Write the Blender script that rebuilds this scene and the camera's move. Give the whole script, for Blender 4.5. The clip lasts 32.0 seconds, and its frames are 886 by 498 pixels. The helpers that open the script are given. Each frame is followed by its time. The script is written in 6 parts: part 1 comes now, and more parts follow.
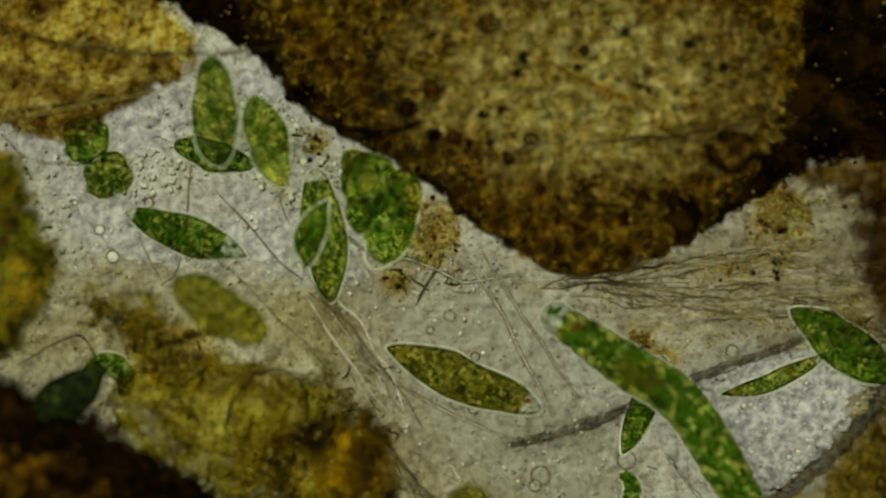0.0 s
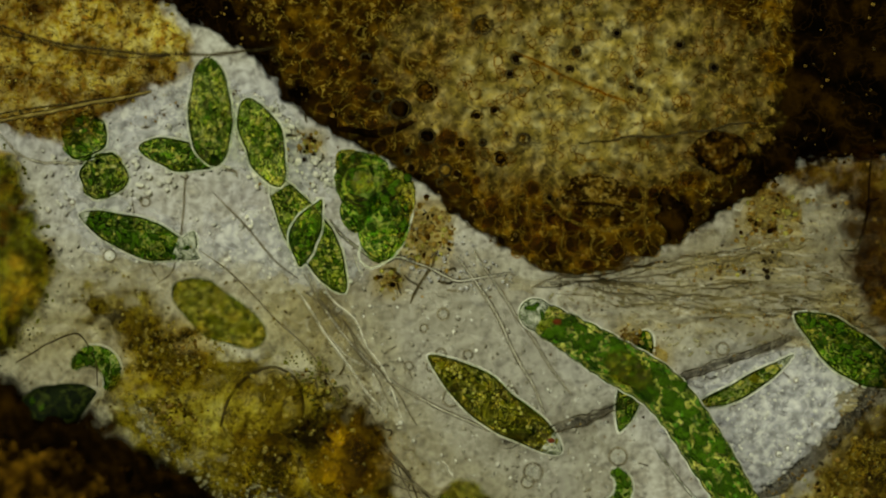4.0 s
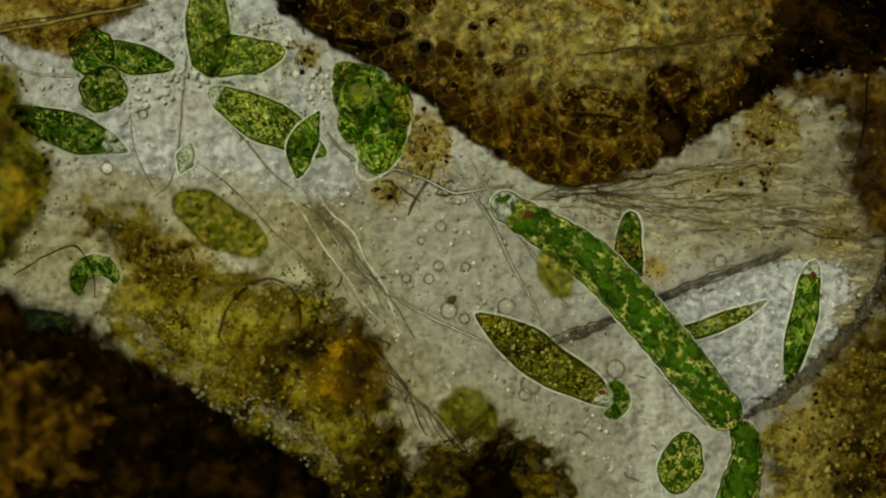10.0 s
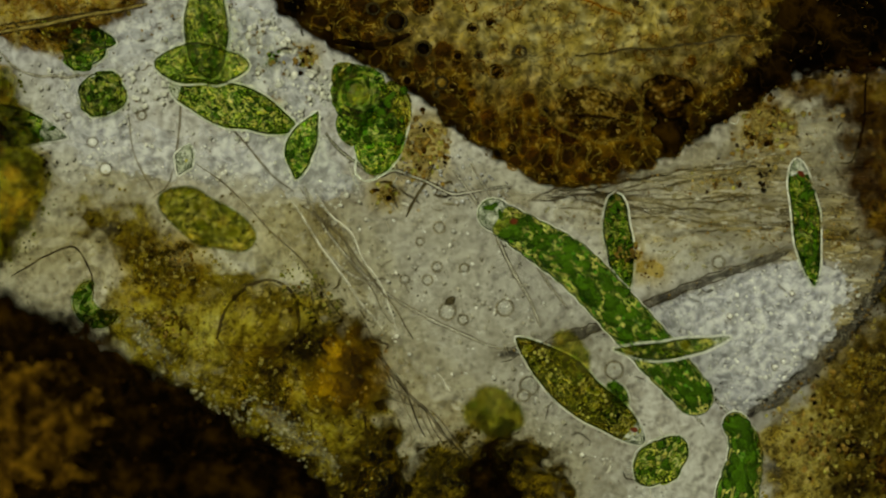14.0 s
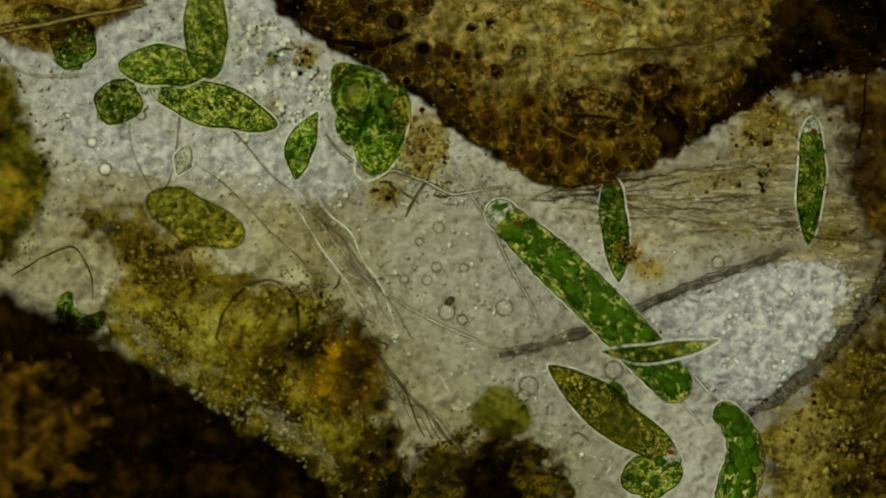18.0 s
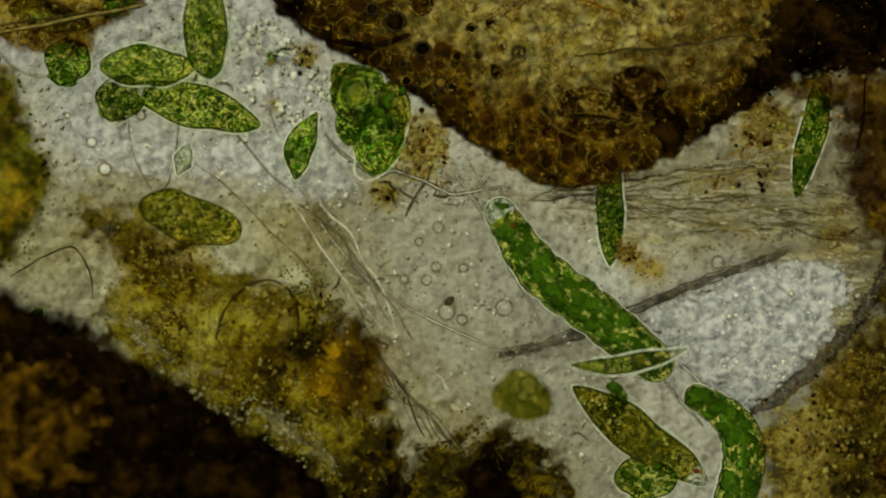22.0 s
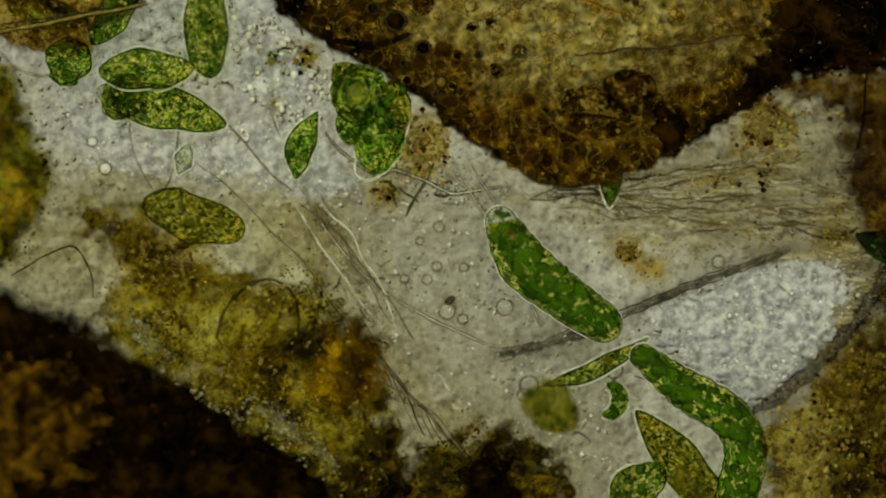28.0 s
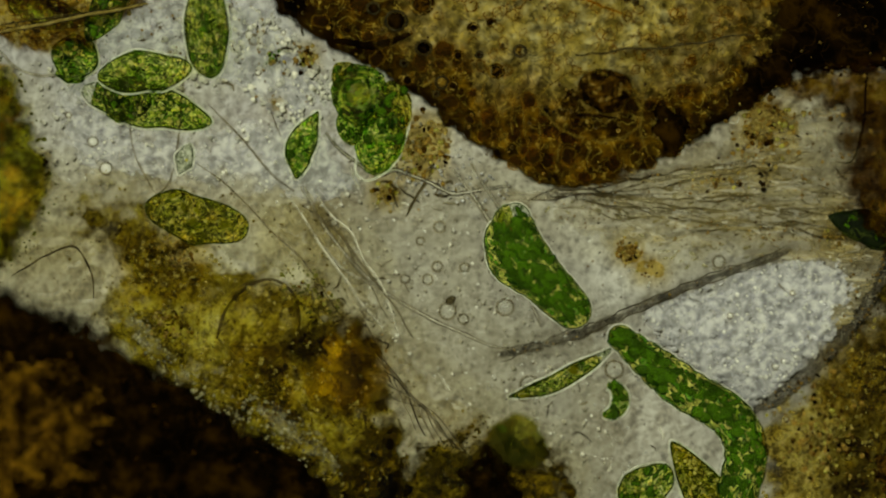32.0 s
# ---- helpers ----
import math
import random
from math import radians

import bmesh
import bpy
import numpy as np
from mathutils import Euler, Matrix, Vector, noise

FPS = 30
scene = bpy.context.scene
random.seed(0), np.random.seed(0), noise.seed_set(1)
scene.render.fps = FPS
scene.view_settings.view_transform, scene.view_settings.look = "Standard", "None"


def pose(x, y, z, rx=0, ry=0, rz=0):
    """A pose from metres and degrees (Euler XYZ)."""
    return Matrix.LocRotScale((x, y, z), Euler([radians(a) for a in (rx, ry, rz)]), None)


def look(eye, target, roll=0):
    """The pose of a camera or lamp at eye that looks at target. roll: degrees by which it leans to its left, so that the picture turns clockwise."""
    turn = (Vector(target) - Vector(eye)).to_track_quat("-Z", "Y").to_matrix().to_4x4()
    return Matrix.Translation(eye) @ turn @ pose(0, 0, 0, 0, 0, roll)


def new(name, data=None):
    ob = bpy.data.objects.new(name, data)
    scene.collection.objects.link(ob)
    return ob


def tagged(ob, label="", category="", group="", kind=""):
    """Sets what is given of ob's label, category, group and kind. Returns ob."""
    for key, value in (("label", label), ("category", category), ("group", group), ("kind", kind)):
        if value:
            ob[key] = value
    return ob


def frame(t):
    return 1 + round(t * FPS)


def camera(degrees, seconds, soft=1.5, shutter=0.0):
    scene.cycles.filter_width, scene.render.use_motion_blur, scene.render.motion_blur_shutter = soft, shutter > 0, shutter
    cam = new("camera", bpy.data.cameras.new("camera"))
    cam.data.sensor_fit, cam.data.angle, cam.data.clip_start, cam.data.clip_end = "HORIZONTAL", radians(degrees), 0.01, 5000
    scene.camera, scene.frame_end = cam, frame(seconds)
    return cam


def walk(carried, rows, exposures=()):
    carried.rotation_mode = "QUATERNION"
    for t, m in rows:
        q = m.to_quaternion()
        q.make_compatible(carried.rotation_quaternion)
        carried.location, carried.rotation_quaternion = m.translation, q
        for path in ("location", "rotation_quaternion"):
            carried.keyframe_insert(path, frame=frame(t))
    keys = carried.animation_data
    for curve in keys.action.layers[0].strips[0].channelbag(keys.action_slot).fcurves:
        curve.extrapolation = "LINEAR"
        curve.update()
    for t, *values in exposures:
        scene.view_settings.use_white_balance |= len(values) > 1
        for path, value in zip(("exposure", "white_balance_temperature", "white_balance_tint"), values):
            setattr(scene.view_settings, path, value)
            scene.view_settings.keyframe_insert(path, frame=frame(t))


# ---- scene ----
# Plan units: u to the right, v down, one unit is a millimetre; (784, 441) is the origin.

def at(u, v, z=0.0):
    return Vector(((u - 784) / 1000, (441 - v) / 1000, z))


# ---- camera and its way ----
FOV, EYE = 15.0, 0.784 / math.tan(radians(7.5))
cam = camera(FOV, 32.0, soft=1.9)
cam.data.dof.use_dof = True
cam.data.dof.focus_distance = EYE - 0.034
cam.data.dof.aperture_fstop = 0.22

# seconds, slide right, slide up, height of the eye over its usual place
PATH = [
    (0.0, -20, 155, -62), (0.5, -20, 155, -62), (1.0, -12.5, 152.5, -60), (1.5, -11, 151.5, -55), (2.0, -10, 154, -44),
    (2.5, -14, 147, -24), (3.0, -13, 149, -8), (3.5, -11, 153, 0), (5.5, -3, 153, 0), (6.0, -8, 148, 0), (6.3, -7, 143, 0), (6.5, -6.5, 131, 0),
    (6.7, -6.5, 104, 0), (6.85, -6.5, 72, 0), (7.0, -6.5, 44, 0), (7.25, -6, 2, 0), (7.5, -5, -9, 0), (8.0, -8.5, -5, 0),
    (9.0, -5.5, -3, 0), (10.0, -4, -2, 0), (11.0, -2, -2, 0), (13.0, -1.5, -0.5, 0), (16.5, -1.5, 0, 0),
    (19.0, 0, 0, 0), (25.0, 0, 0, 0), (28.0, -1, -1, 0), (32.0, -2, -1, 0)]
walk(cam, [(t, pose(x / 1000, y / 1000, EYE + z / 1000)) for t, x, y, z in PATH])

# ---- light: the lamp under the stage, and an added unseen soft fill, stronger from one side ----
world = bpy.data.worlds.new("side_fill_light")
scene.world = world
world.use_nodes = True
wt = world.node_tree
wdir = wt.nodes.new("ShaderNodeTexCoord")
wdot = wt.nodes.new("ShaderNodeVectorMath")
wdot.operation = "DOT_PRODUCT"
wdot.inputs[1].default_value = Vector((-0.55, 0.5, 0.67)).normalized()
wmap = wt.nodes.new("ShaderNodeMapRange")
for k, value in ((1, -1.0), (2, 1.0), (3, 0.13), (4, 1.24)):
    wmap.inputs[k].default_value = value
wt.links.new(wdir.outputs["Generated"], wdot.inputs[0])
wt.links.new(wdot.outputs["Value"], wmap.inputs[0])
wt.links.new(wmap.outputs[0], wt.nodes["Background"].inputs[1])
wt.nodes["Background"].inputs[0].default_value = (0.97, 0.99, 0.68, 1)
lamp = new("stage_lamp", bpy.data.lights.new("stage_lamp", "AREA"))
lamp.data.shape, lamp.data.size = "DISK", 1.7
lamp.data.energy, lamp.data.color = 9.5, (0.93, 0.985, 0.70)
lamp.matrix_basis = look((-0.22, 0.10, -0.8), (-0.22, 0.10, 0))
scene.view_settings.exposure = 0.0


# ---- materials ----
def ramp_of(nt, fac, stops):
    r = nt.nodes.new("ShaderNodeValToRGB")
    while len(r.color_ramp.elements) < len(stops):
        r.color_ramp.elements.new(0.5)
    for e, (p, c) in zip(r.color_ramp.elements, stops):
        e.position, e.color = p, (*c, 1)
    nt.links.new(fac, r.inputs[0])
    return r.outputs[0]


def blend(nt, kind, fac, a, b):
    m = nt.nodes.new("ShaderNodeMix")
    m.data_type, m.blend_type = "RGBA", kind
    for socket, value in ((m.inputs[0], fac), (m.inputs[6], a), (m.inputs[7], b)):
        if hasattr(value, "is_linked"):
            nt.links.new(value, socket)
        elif isinstance(value, tuple):
            socket.default_value = (*value, 1)
        else:
            socket.default_value = value
    return m.outputs[2]


def noise_of(nt, vec, scale, detail=4.0, rough=0.6, dist=0.0):
    n = nt.nodes.new("ShaderNodeTexNoise")
    n.inputs["Scale"].default_value, n.inputs["Detail"].default_value = scale, detail
    n.inputs["Roughness"].default_value, n.inputs["Distortion"].default_value = rough, dist
    nt.links.new(vec, n.inputs["Vector"])
    return n.outputs["Fac"]


def relief_shading_of(nt, vec, scale, slant=0.30, span=0.16):
    """Painted light and dark sides of fine round bumps, from the rise between two spots; grey where level."""
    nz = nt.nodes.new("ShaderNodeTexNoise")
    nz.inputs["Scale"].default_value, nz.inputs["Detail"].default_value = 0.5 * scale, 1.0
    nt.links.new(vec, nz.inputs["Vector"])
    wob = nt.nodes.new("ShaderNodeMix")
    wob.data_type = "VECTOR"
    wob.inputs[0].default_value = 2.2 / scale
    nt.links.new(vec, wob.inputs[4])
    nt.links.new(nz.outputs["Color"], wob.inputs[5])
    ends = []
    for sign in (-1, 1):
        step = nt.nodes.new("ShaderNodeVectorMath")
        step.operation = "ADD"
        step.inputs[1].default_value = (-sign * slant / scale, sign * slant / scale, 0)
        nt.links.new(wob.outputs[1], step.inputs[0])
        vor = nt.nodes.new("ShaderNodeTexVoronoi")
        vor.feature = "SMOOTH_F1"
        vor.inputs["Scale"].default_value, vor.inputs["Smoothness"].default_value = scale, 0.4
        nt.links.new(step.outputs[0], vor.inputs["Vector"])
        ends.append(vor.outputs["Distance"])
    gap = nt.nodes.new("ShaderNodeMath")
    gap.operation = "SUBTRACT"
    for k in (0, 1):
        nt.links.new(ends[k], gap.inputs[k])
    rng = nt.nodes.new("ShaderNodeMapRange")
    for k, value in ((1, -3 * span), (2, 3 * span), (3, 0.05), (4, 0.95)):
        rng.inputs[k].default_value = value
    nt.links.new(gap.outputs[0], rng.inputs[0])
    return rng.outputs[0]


def shade_relief(nt, vec, col, relief_shading):
    """The colour with bump light and shade painted in: (scale, strength) pairs."""
    for scale, strength in relief_shading:
        col = blend(nt, "OVERLAY", strength, col, relief_shading_of(nt, vec, scale))
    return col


def plastids_of(nt, vec, scale, stretch, core, rim, gap, gap_width=0.035):
    """Packed chloroplasts: lobed green bodies with darker rims and clear gaps between them."""
    mp = nt.nodes.new("ShaderNodeMapping")
    mp.inputs["Scale"].default_value = stretch
    nt.links.new(vec, mp.inputs["Vector"])
    nz = nt.nodes.new("ShaderNodeTexNoise")
    nz.inputs["Scale"].default_value, nz.inputs["Detail"].default_value = 0.8 * scale, 2.0
    nt.links.new(vec, nz.inputs["Vector"])
    wob = nt.nodes.new("ShaderNodeMix")
    wob.data_type = "VECTOR"
    wob.inputs[0].default_value = 1.6 / scale
    nt.links.new(mp.outputs[0], wob.inputs[4])
    nt.links.new(nz.outputs["Color"], wob.inputs[5])
    vor = nt.nodes.new("ShaderNodeTexVoronoi")
    vor.feature = "DISTANCE_TO_EDGE"
    vor.inputs["Scale"].default_value = scale
    nt.links.new(wob.outputs[1], vor.inputs["Vector"])
    sort = nt.nodes.new("ShaderNodeTexVoronoi")
    sort.inputs["Scale"].default_value = scale
    nt.links.new(wob.outputs[1], sort.inputs["Vector"])
    col = ramp_of(nt, vor.outputs["Distance"], [(0.0, gap), (gap_width, gap), (gap_width + 0.05, rim), (gap_width + 0.11, rim), (gap_width + 0.22, core)])
    each = ramp_of(nt, sort.outputs["Color"], [(0.2, (0.45, 0.6, 0.4)), (0.5, (0.95, 0.95, 0.9)), (0.8, (1.5, 1.3, 1.6))])
    return blend(nt, "MULTIPLY", 0.75, col, each)


def material(name, stops, scale=40.0, stain=None, stain_scale=6.0, clear=0.0, tint=(1, 1, 1), rough=0.5, bump=0.3, net=None,
             net_scale=50.0, net_width=0.12, shift=0.0, island=0.0, gloss=0.05, glow_through=0.0, thin=0.0, thin_scale=30.0, patch=None, detail=5.0, rugged=0.65, stretch=None, lines=(), thickness=0.0, rest=0.0, ragged=0.8, relief_shading=(), pits=None, plastids=None):
    """Grain from stops, larger stains, a network of lines, a paler patch, clearness (even, or in thin
    spots, and where the layer is thinner than the thickness at which it turns opaque) with a tint, and light passing through."""
    m = bpy.data.materials.new(name)
    m.use_nodes = True
    nt = m.node_tree
    nt.nodes.clear()
    out = nt.nodes.new("ShaderNodeOutputMaterial")
    tc = nt.nodes.new("ShaderNodeTexCoord")
    info = nt.nodes.new("ShaderNodeObjectInfo")
    moved = nt.nodes.new("ShaderNodeVectorMath")
    moved.operation = "ADD"
    nt.links.new(tc.outputs["Object"], moved.inputs[0])
    nt.links.new(info.outputs["Random"], moved.inputs[1])
    vec = moved.outputs[0]
    if stretch:
        mp = nt.nodes.new("ShaderNodeMapping")
        mp.inputs["Scale"].default_value = stretch
        nt.links.new(vec, mp.inputs["Vector"])
        vec = mp.outputs[0]
    grain = noise_of(nt, vec, scale, detail, rugged)
    col = ramp_of(nt, grain, stops)
    if stain:
        big = noise_of(nt, vec, stain_scale, 4.0, 0.65, 0.4)
        fac = ramp_of(nt, big, [(0.45, (0, 0, 0)), (0.6, (0.85, 0.85, 0.85))])
        col = blend(nt, "MIX", fac, col, blend(nt, "MULTIPLY", 1.0, ramp_of(nt, grain, [(0.38, (0.35, 0.35, 0.35)), (0.62, (1.6, 1.6, 1.6))]), stain))
    if net:
        vor = nt.nodes.new("ShaderNodeTexVoronoi")
        vor.feature = "DISTANCE_TO_EDGE"
        vor.inputs["Scale"].default_value = net_scale
        wob = nt.nodes.new("ShaderNodeMix")
        wob.data_type = "VECTOR"
        wob.inputs[0].default_value = 0.6 / net_scale
        nz = nt.nodes.new("ShaderNodeTexNoise")
        nz.inputs["Scale"].default_value = net_scale * 0.9
        nt.links.new(vec, nz.inputs["Vector"])
        nt.links.new(vec, wob.inputs[4])
        nt.links.new(nz.outputs["Color"], wob.inputs[5])
        nt.links.new(wob.outputs[1], vor.inputs["Vector"])
        fac = ramp_of(nt, vor.outputs["Distance"], [(0.0, (0.8, 0.8, 0.8)), (net_width, (0, 0, 0))])
        col = blend(nt, "MIX", fac, col, net)
    def squiggles(col):
        for k, (size, colour, wide, strength) in enumerate(lines):
            n = noise_of(nt, vec, size, 2.5, 0.5, 0.6 + 0.3 * k)
            peak = (strength,) * 3
            fac = ramp_of(nt, n, [(0.5 - wide - 0.012, (0, 0, 0)), (0.5 - wide * 0.35, peak), (0.5 + wide * 0.35, peak), (0.5 + wide + 0.012, (0, 0, 0))])
            col = blend(nt, "MIX", fac, col, colour)
        return col

    if not patch:
        col = squiggles(col)
    if plastids:
        col = blend(nt, "MIX", 0.8, col, plastids_of(nt, vec, *plastids))
    if patch:
        (cx, cy), (rx, ry), other = patch
        sub = nt.nodes.new("ShaderNodeMapping")
        sub.inputs["Location"].default_value = (-cx / rx, -cy / ry, 0)
        sub.inputs["Scale"].default_value = (1 / rx, 1 / ry, 0)
        nt.links.new(tc.outputs["Object"], sub.inputs["Vector"])
        far = nt.nodes.new("ShaderNodeVectorMath")
        far.operation = "LENGTH"
        nt.links.new(sub.outputs[0], far.inputs[0])
        add = nt.nodes.new("ShaderNodeMath")
        add.operation = "MULTIPLY_ADD"
        add.inputs[1].default_value = 1.6
        nt.links.new(noise_of(nt, vec, 9, 6.0, 0.7), add.inputs[0])
        nt.links.new(far.outputs["Value"], add.inputs[2])
        fac = ramp_of(nt, add.outputs[0], [(0.0, (1, 1, 1)), (1.0, (0, 0, 0))])
        ramp = fac.node.color_ramp.elements
        half = nt.nodes.new("ShaderNodeMath")
        half.operation = "MULTIPLY"
        half.inputs[1].default_value = 0.5
        nt.links.new(add.outputs[0], half.inputs[0])
        nt.links.new(half.outputs[0], fac.node.inputs[0])
        ramp[0].position, ramp[1].position = 0.66, 0.96
        col = squiggles(blend(nt, "MIX", fac, col, ramp_of(nt, grain, other)))
    if pits:
        size, wide, colour, strength = pits
        vor = nt.nodes.new("ShaderNodeTexVoronoi")
        vor.inputs["Scale"].default_value = size
        nz = nt.nodes.new("ShaderNodeTexNoise")
        nz.inputs["Scale"].default_value = 0.6 * size
        nt.links.new(vec, nz.inputs["Vector"])
        wob = nt.nodes.new("ShaderNodeMix")
        wob.data_type = "VECTOR"
        wob.inputs[0].default_value = 0.8 / size
        nt.links.new(vec, wob.inputs[4])
        nt.links.new(nz.outputs["Color"], wob.inputs[5])
        nt.links.new(wob.outputs[1], vor.inputs["Vector"])
        col = blend(nt, "MIX", ramp_of(nt, vor.outputs["Distance"], [(0.4 * wide, (strength,) * 3), (wide, (0, 0, 0))]), col, colour)
    # lit and dark bump sides go into the base colour
    col = shade_relief(nt, vec, col, relief_shading)
    if shift or island:
        hsv = nt.nodes.new("ShaderNodeHueSaturation")
        rng = nt.nodes.new("ShaderNodeMapRange")
        amount = max(shift, island)
        rng.inputs[3].default_value, rng.inputs[4].default_value = 1 - amount, 1 + amount
        if island:
            geo = nt.nodes.new("ShaderNodeNewGeometry")
            nt.links.new(geo.outputs["Random Per Island"], rng.inputs[0])
        else:
            nt.links.new(info.outputs["Random"], rng.inputs[0])
        nt.links.new(rng.outputs[0], hsv.inputs["Value"])
        nt.links.new(col, hsv.inputs["Color"])
        col = hsv.outputs[0]
    p = nt.nodes.new("ShaderNodeBsdfPrincipled")
    p.inputs["Roughness"].default_value = rough
    p.inputs["Specular IOR Level"].default_value = gloss
    nt.links.new(col, p.inputs["Base Color"])
    b = nt.nodes.new("ShaderNodeBump")
    b.inputs["Strength"].default_value, b.inputs["Distance"].default_value = bump, 0.006
    nt.links.new(grain, b.inputs["Height"])
    nt.links.new(b.outputs[0], p.inputs["Normal"])
    shader = p.outputs[0]

    def mixed(fac, a, other):
        mx = nt.nodes.new("ShaderNodeMixShader")
        if hasattr(fac, "is_linked"):
            nt.links.new(fac, mx.inputs[0])
        else:
            mx.inputs[0].default_value = fac
        nt.links.new(a, mx.inputs[1])
        nt.links.new(other, mx.inputs[2])
        return mx.outputs[0]

    if glow_through:
        tr = nt.nodes.new("ShaderNodeBsdfTranslucent")
        nt.links.new(col, tr.inputs["Color"])
        shader = mixed(glow_through, shader, tr.outputs[0])
    if clear or thin or thickness:
        tp = nt.nodes.new("ShaderNodeBsdfTransparent")
        tp.inputs[0].default_value = (*tint, 1)
        if thin:
            spots = noise_of(nt, vec, thin_scale, 6.0, 0.72, 0.3)
            fac = ramp_of(nt, spots, [(0.44, (clear,) * 3), (0.62, (thin,) * 3)])
        else:
            fac = clear
        if thickness:
            xyz = nt.nodes.new("ShaderNodeSeparateXYZ")
            nt.links.new(tc.outputs["Object"], xyz.inputs[0])
            uneven = nt.nodes.new("ShaderNodeMath")
            uneven.operation = "MULTIPLY_ADD"
            uneven.inputs[1].default_value, uneven.inputs[2].default_value = -2 * ragged * thickness, ragged * thickness - rest
            nt.links.new(noise_of(nt, vec, 30, 3.0, 0.6), uneven.inputs[0])
            deep = nt.nodes.new("ShaderNodeMath")
            deep.operation = "ADD"
            nt.links.new(xyz.outputs["Z"], deep.inputs[0])
            nt.links.new(uneven.outputs[0], deep.inputs[1])
            reach = nt.nodes.new("ShaderNodeMapRange")
            reach.interpolation_type = "SMOOTHSTEP"
            for k, value in ((1, 0.0), (2, thickness), (3, 0.97), (4, 0.0)):
                reach.inputs[k].default_value = value
            nt.links.new(deep.outputs[0], reach.inputs[0])
            most = nt.nodes.new("ShaderNodeMath")
            most.operation = "MAXIMUM"
            nt.links.new(reach.outputs[0], most.inputs[0])
            if hasattr(fac, "is_linked"):
                nt.links.new(fac, most.inputs[1])
            else:
                most.inputs[1].default_value = fac
            fac = most.outputs[0]
        shader = mixed(fac, shader, tp.outputs[0])
    nt.links.new(shader, out.inputs[0])
    return m


def stained(name, tones, scale, wide=None, wide_scale=7.0, lines=(), body=0.12, thickness=0.0, rest=0.0, shift=0.12, detail=3.0, net=None, net_scale=40.0, net_width=0.1, bump=0.6, ragged=0.5, stretch=None, relief_shading=(), plastids=None):
    """Clear stuff that stains the light passing through it: small tones times wide ones, a network, wavy lines;
    it thins out to nothing where it is less deep than the thickness."""
    m = bpy.data.materials.new(name)
    m.use_nodes = True
    nt = m.node_tree
    nt.nodes.clear()
    out = nt.nodes.new("ShaderNodeOutputMaterial")
    tc = nt.nodes.new("ShaderNodeTexCoord")
    info = nt.nodes.new("ShaderNodeObjectInfo")
    moved = nt.nodes.new("ShaderNodeVectorMath")
    moved.operation = "ADD"
    nt.links.new(tc.outputs["Object"], moved.inputs[0])
    nt.links.new(info.outputs["Random"], moved.inputs[1])
    vec = moved.outputs[0]
    if stretch:
        mp = nt.nodes.new("ShaderNodeMapping")
        mp.inputs["Scale"].default_value = stretch
        nt.links.new(vec, mp.inputs["Vector"])
        vec = mp.outputs[0]
    grain = noise_of(nt, vec, scale, detail, 0.55, 0.3)
    col = ramp_of(nt, grain, tones)
    if plastids:
        col = plastids_of(nt, vec, *plastids)
    if net:
        vor = nt.nodes.new("ShaderNodeTexVoronoi")
        vor.feature = "DISTANCE_TO_EDGE"
        vor.inputs["Scale"].default_value = net_scale
        nz = nt.nodes.new("ShaderNodeTexNoise")
        nz.inputs["Scale"].default_value = net_scale * 0.7
        nt.links.new(vec, nz.inputs["Vector"])
        wob = nt.nodes.new("ShaderNodeMix")
        wob.data_type = "VECTOR"
        wob.inputs[0].default_value = 0.9 / net_scale
        nt.links.new(vec, wob.inputs[4])
        nt.links.new(nz.outputs["Color"], wob.inputs[5])
        nt.links.new(wob.outputs[1], vor.inputs["Vector"])
        col = blend(nt, "MIX", ramp_of(nt, vor.outputs["Distance"], [(0.0, (0.85,) * 3), (net_width, (0, 0, 0))]), col, net)
    for k, (size, colour, width, strength) in enumerate(lines):
        n = noise_of(nt, vec, size, 2.0, 0.5, 0.5 + 0.4 * k)
        peak = (strength,) * 3
        fac = ramp_of(nt, n, [(0.5 - width - 0.014, (0, 0, 0)), (0.5 - width * 0.3, peak), (0.5 + width * 0.3, peak), (0.5 + width + 0.014, (0, 0, 0))])
        col = blend(nt, "MIX", fac, col, colour)
    # emboss-like light and dark sides tint the colour here
    col = shade_relief(nt, vec, col, relief_shading)
    if wide:
        col = blend(nt, "MULTIPLY", 1.0, col, ramp_of(nt, noise_of(nt, vec, wide_scale, 3.0, 0.6, 0.5), wide))
    hsv = nt.nodes.new("ShaderNodeHueSaturation")
    rng = nt.nodes.new("ShaderNodeMapRange")
    rng.inputs[3].default_value, rng.inputs[4].default_value = 1 - shift, 1 + shift
    nt.links.new(info.outputs["Random"], rng.inputs[0])
    nt.links.new(rng.outputs[0], hsv.inputs["Value"])
    nt.links.new(col, hsv.inputs["Color"])
    col = hsv.outputs[0]
    tp = nt.nodes.new("ShaderNodeBsdfTransparent")
    nt.links.new(col, tp.inputs[0])
    p = nt.nodes.new("ShaderNodeBsdfPrincipled")
    p.inputs["Roughness"].default_value, p.inputs["Specular IOR Level"].default_value = 0.4, 0.1
    nt.links.new(blend(nt, "MULTIPLY", 1.0, col, col), p.inputs["Base Color"])
    b = nt.nodes.new("ShaderNodeBump")
    b.inputs["Strength"].default_value, b.inputs["Distance"].default_value = bump, 0.006
    nt.links.new(grain, b.inputs["Height"])
    nt.links.new(b.outputs[0], p.inputs["Normal"])
    mx = nt.nodes.new("ShaderNodeMixShader")
    mx.inputs[0].default_value = body
    nt.links.new(tp.outputs[0], mx.inputs[1])
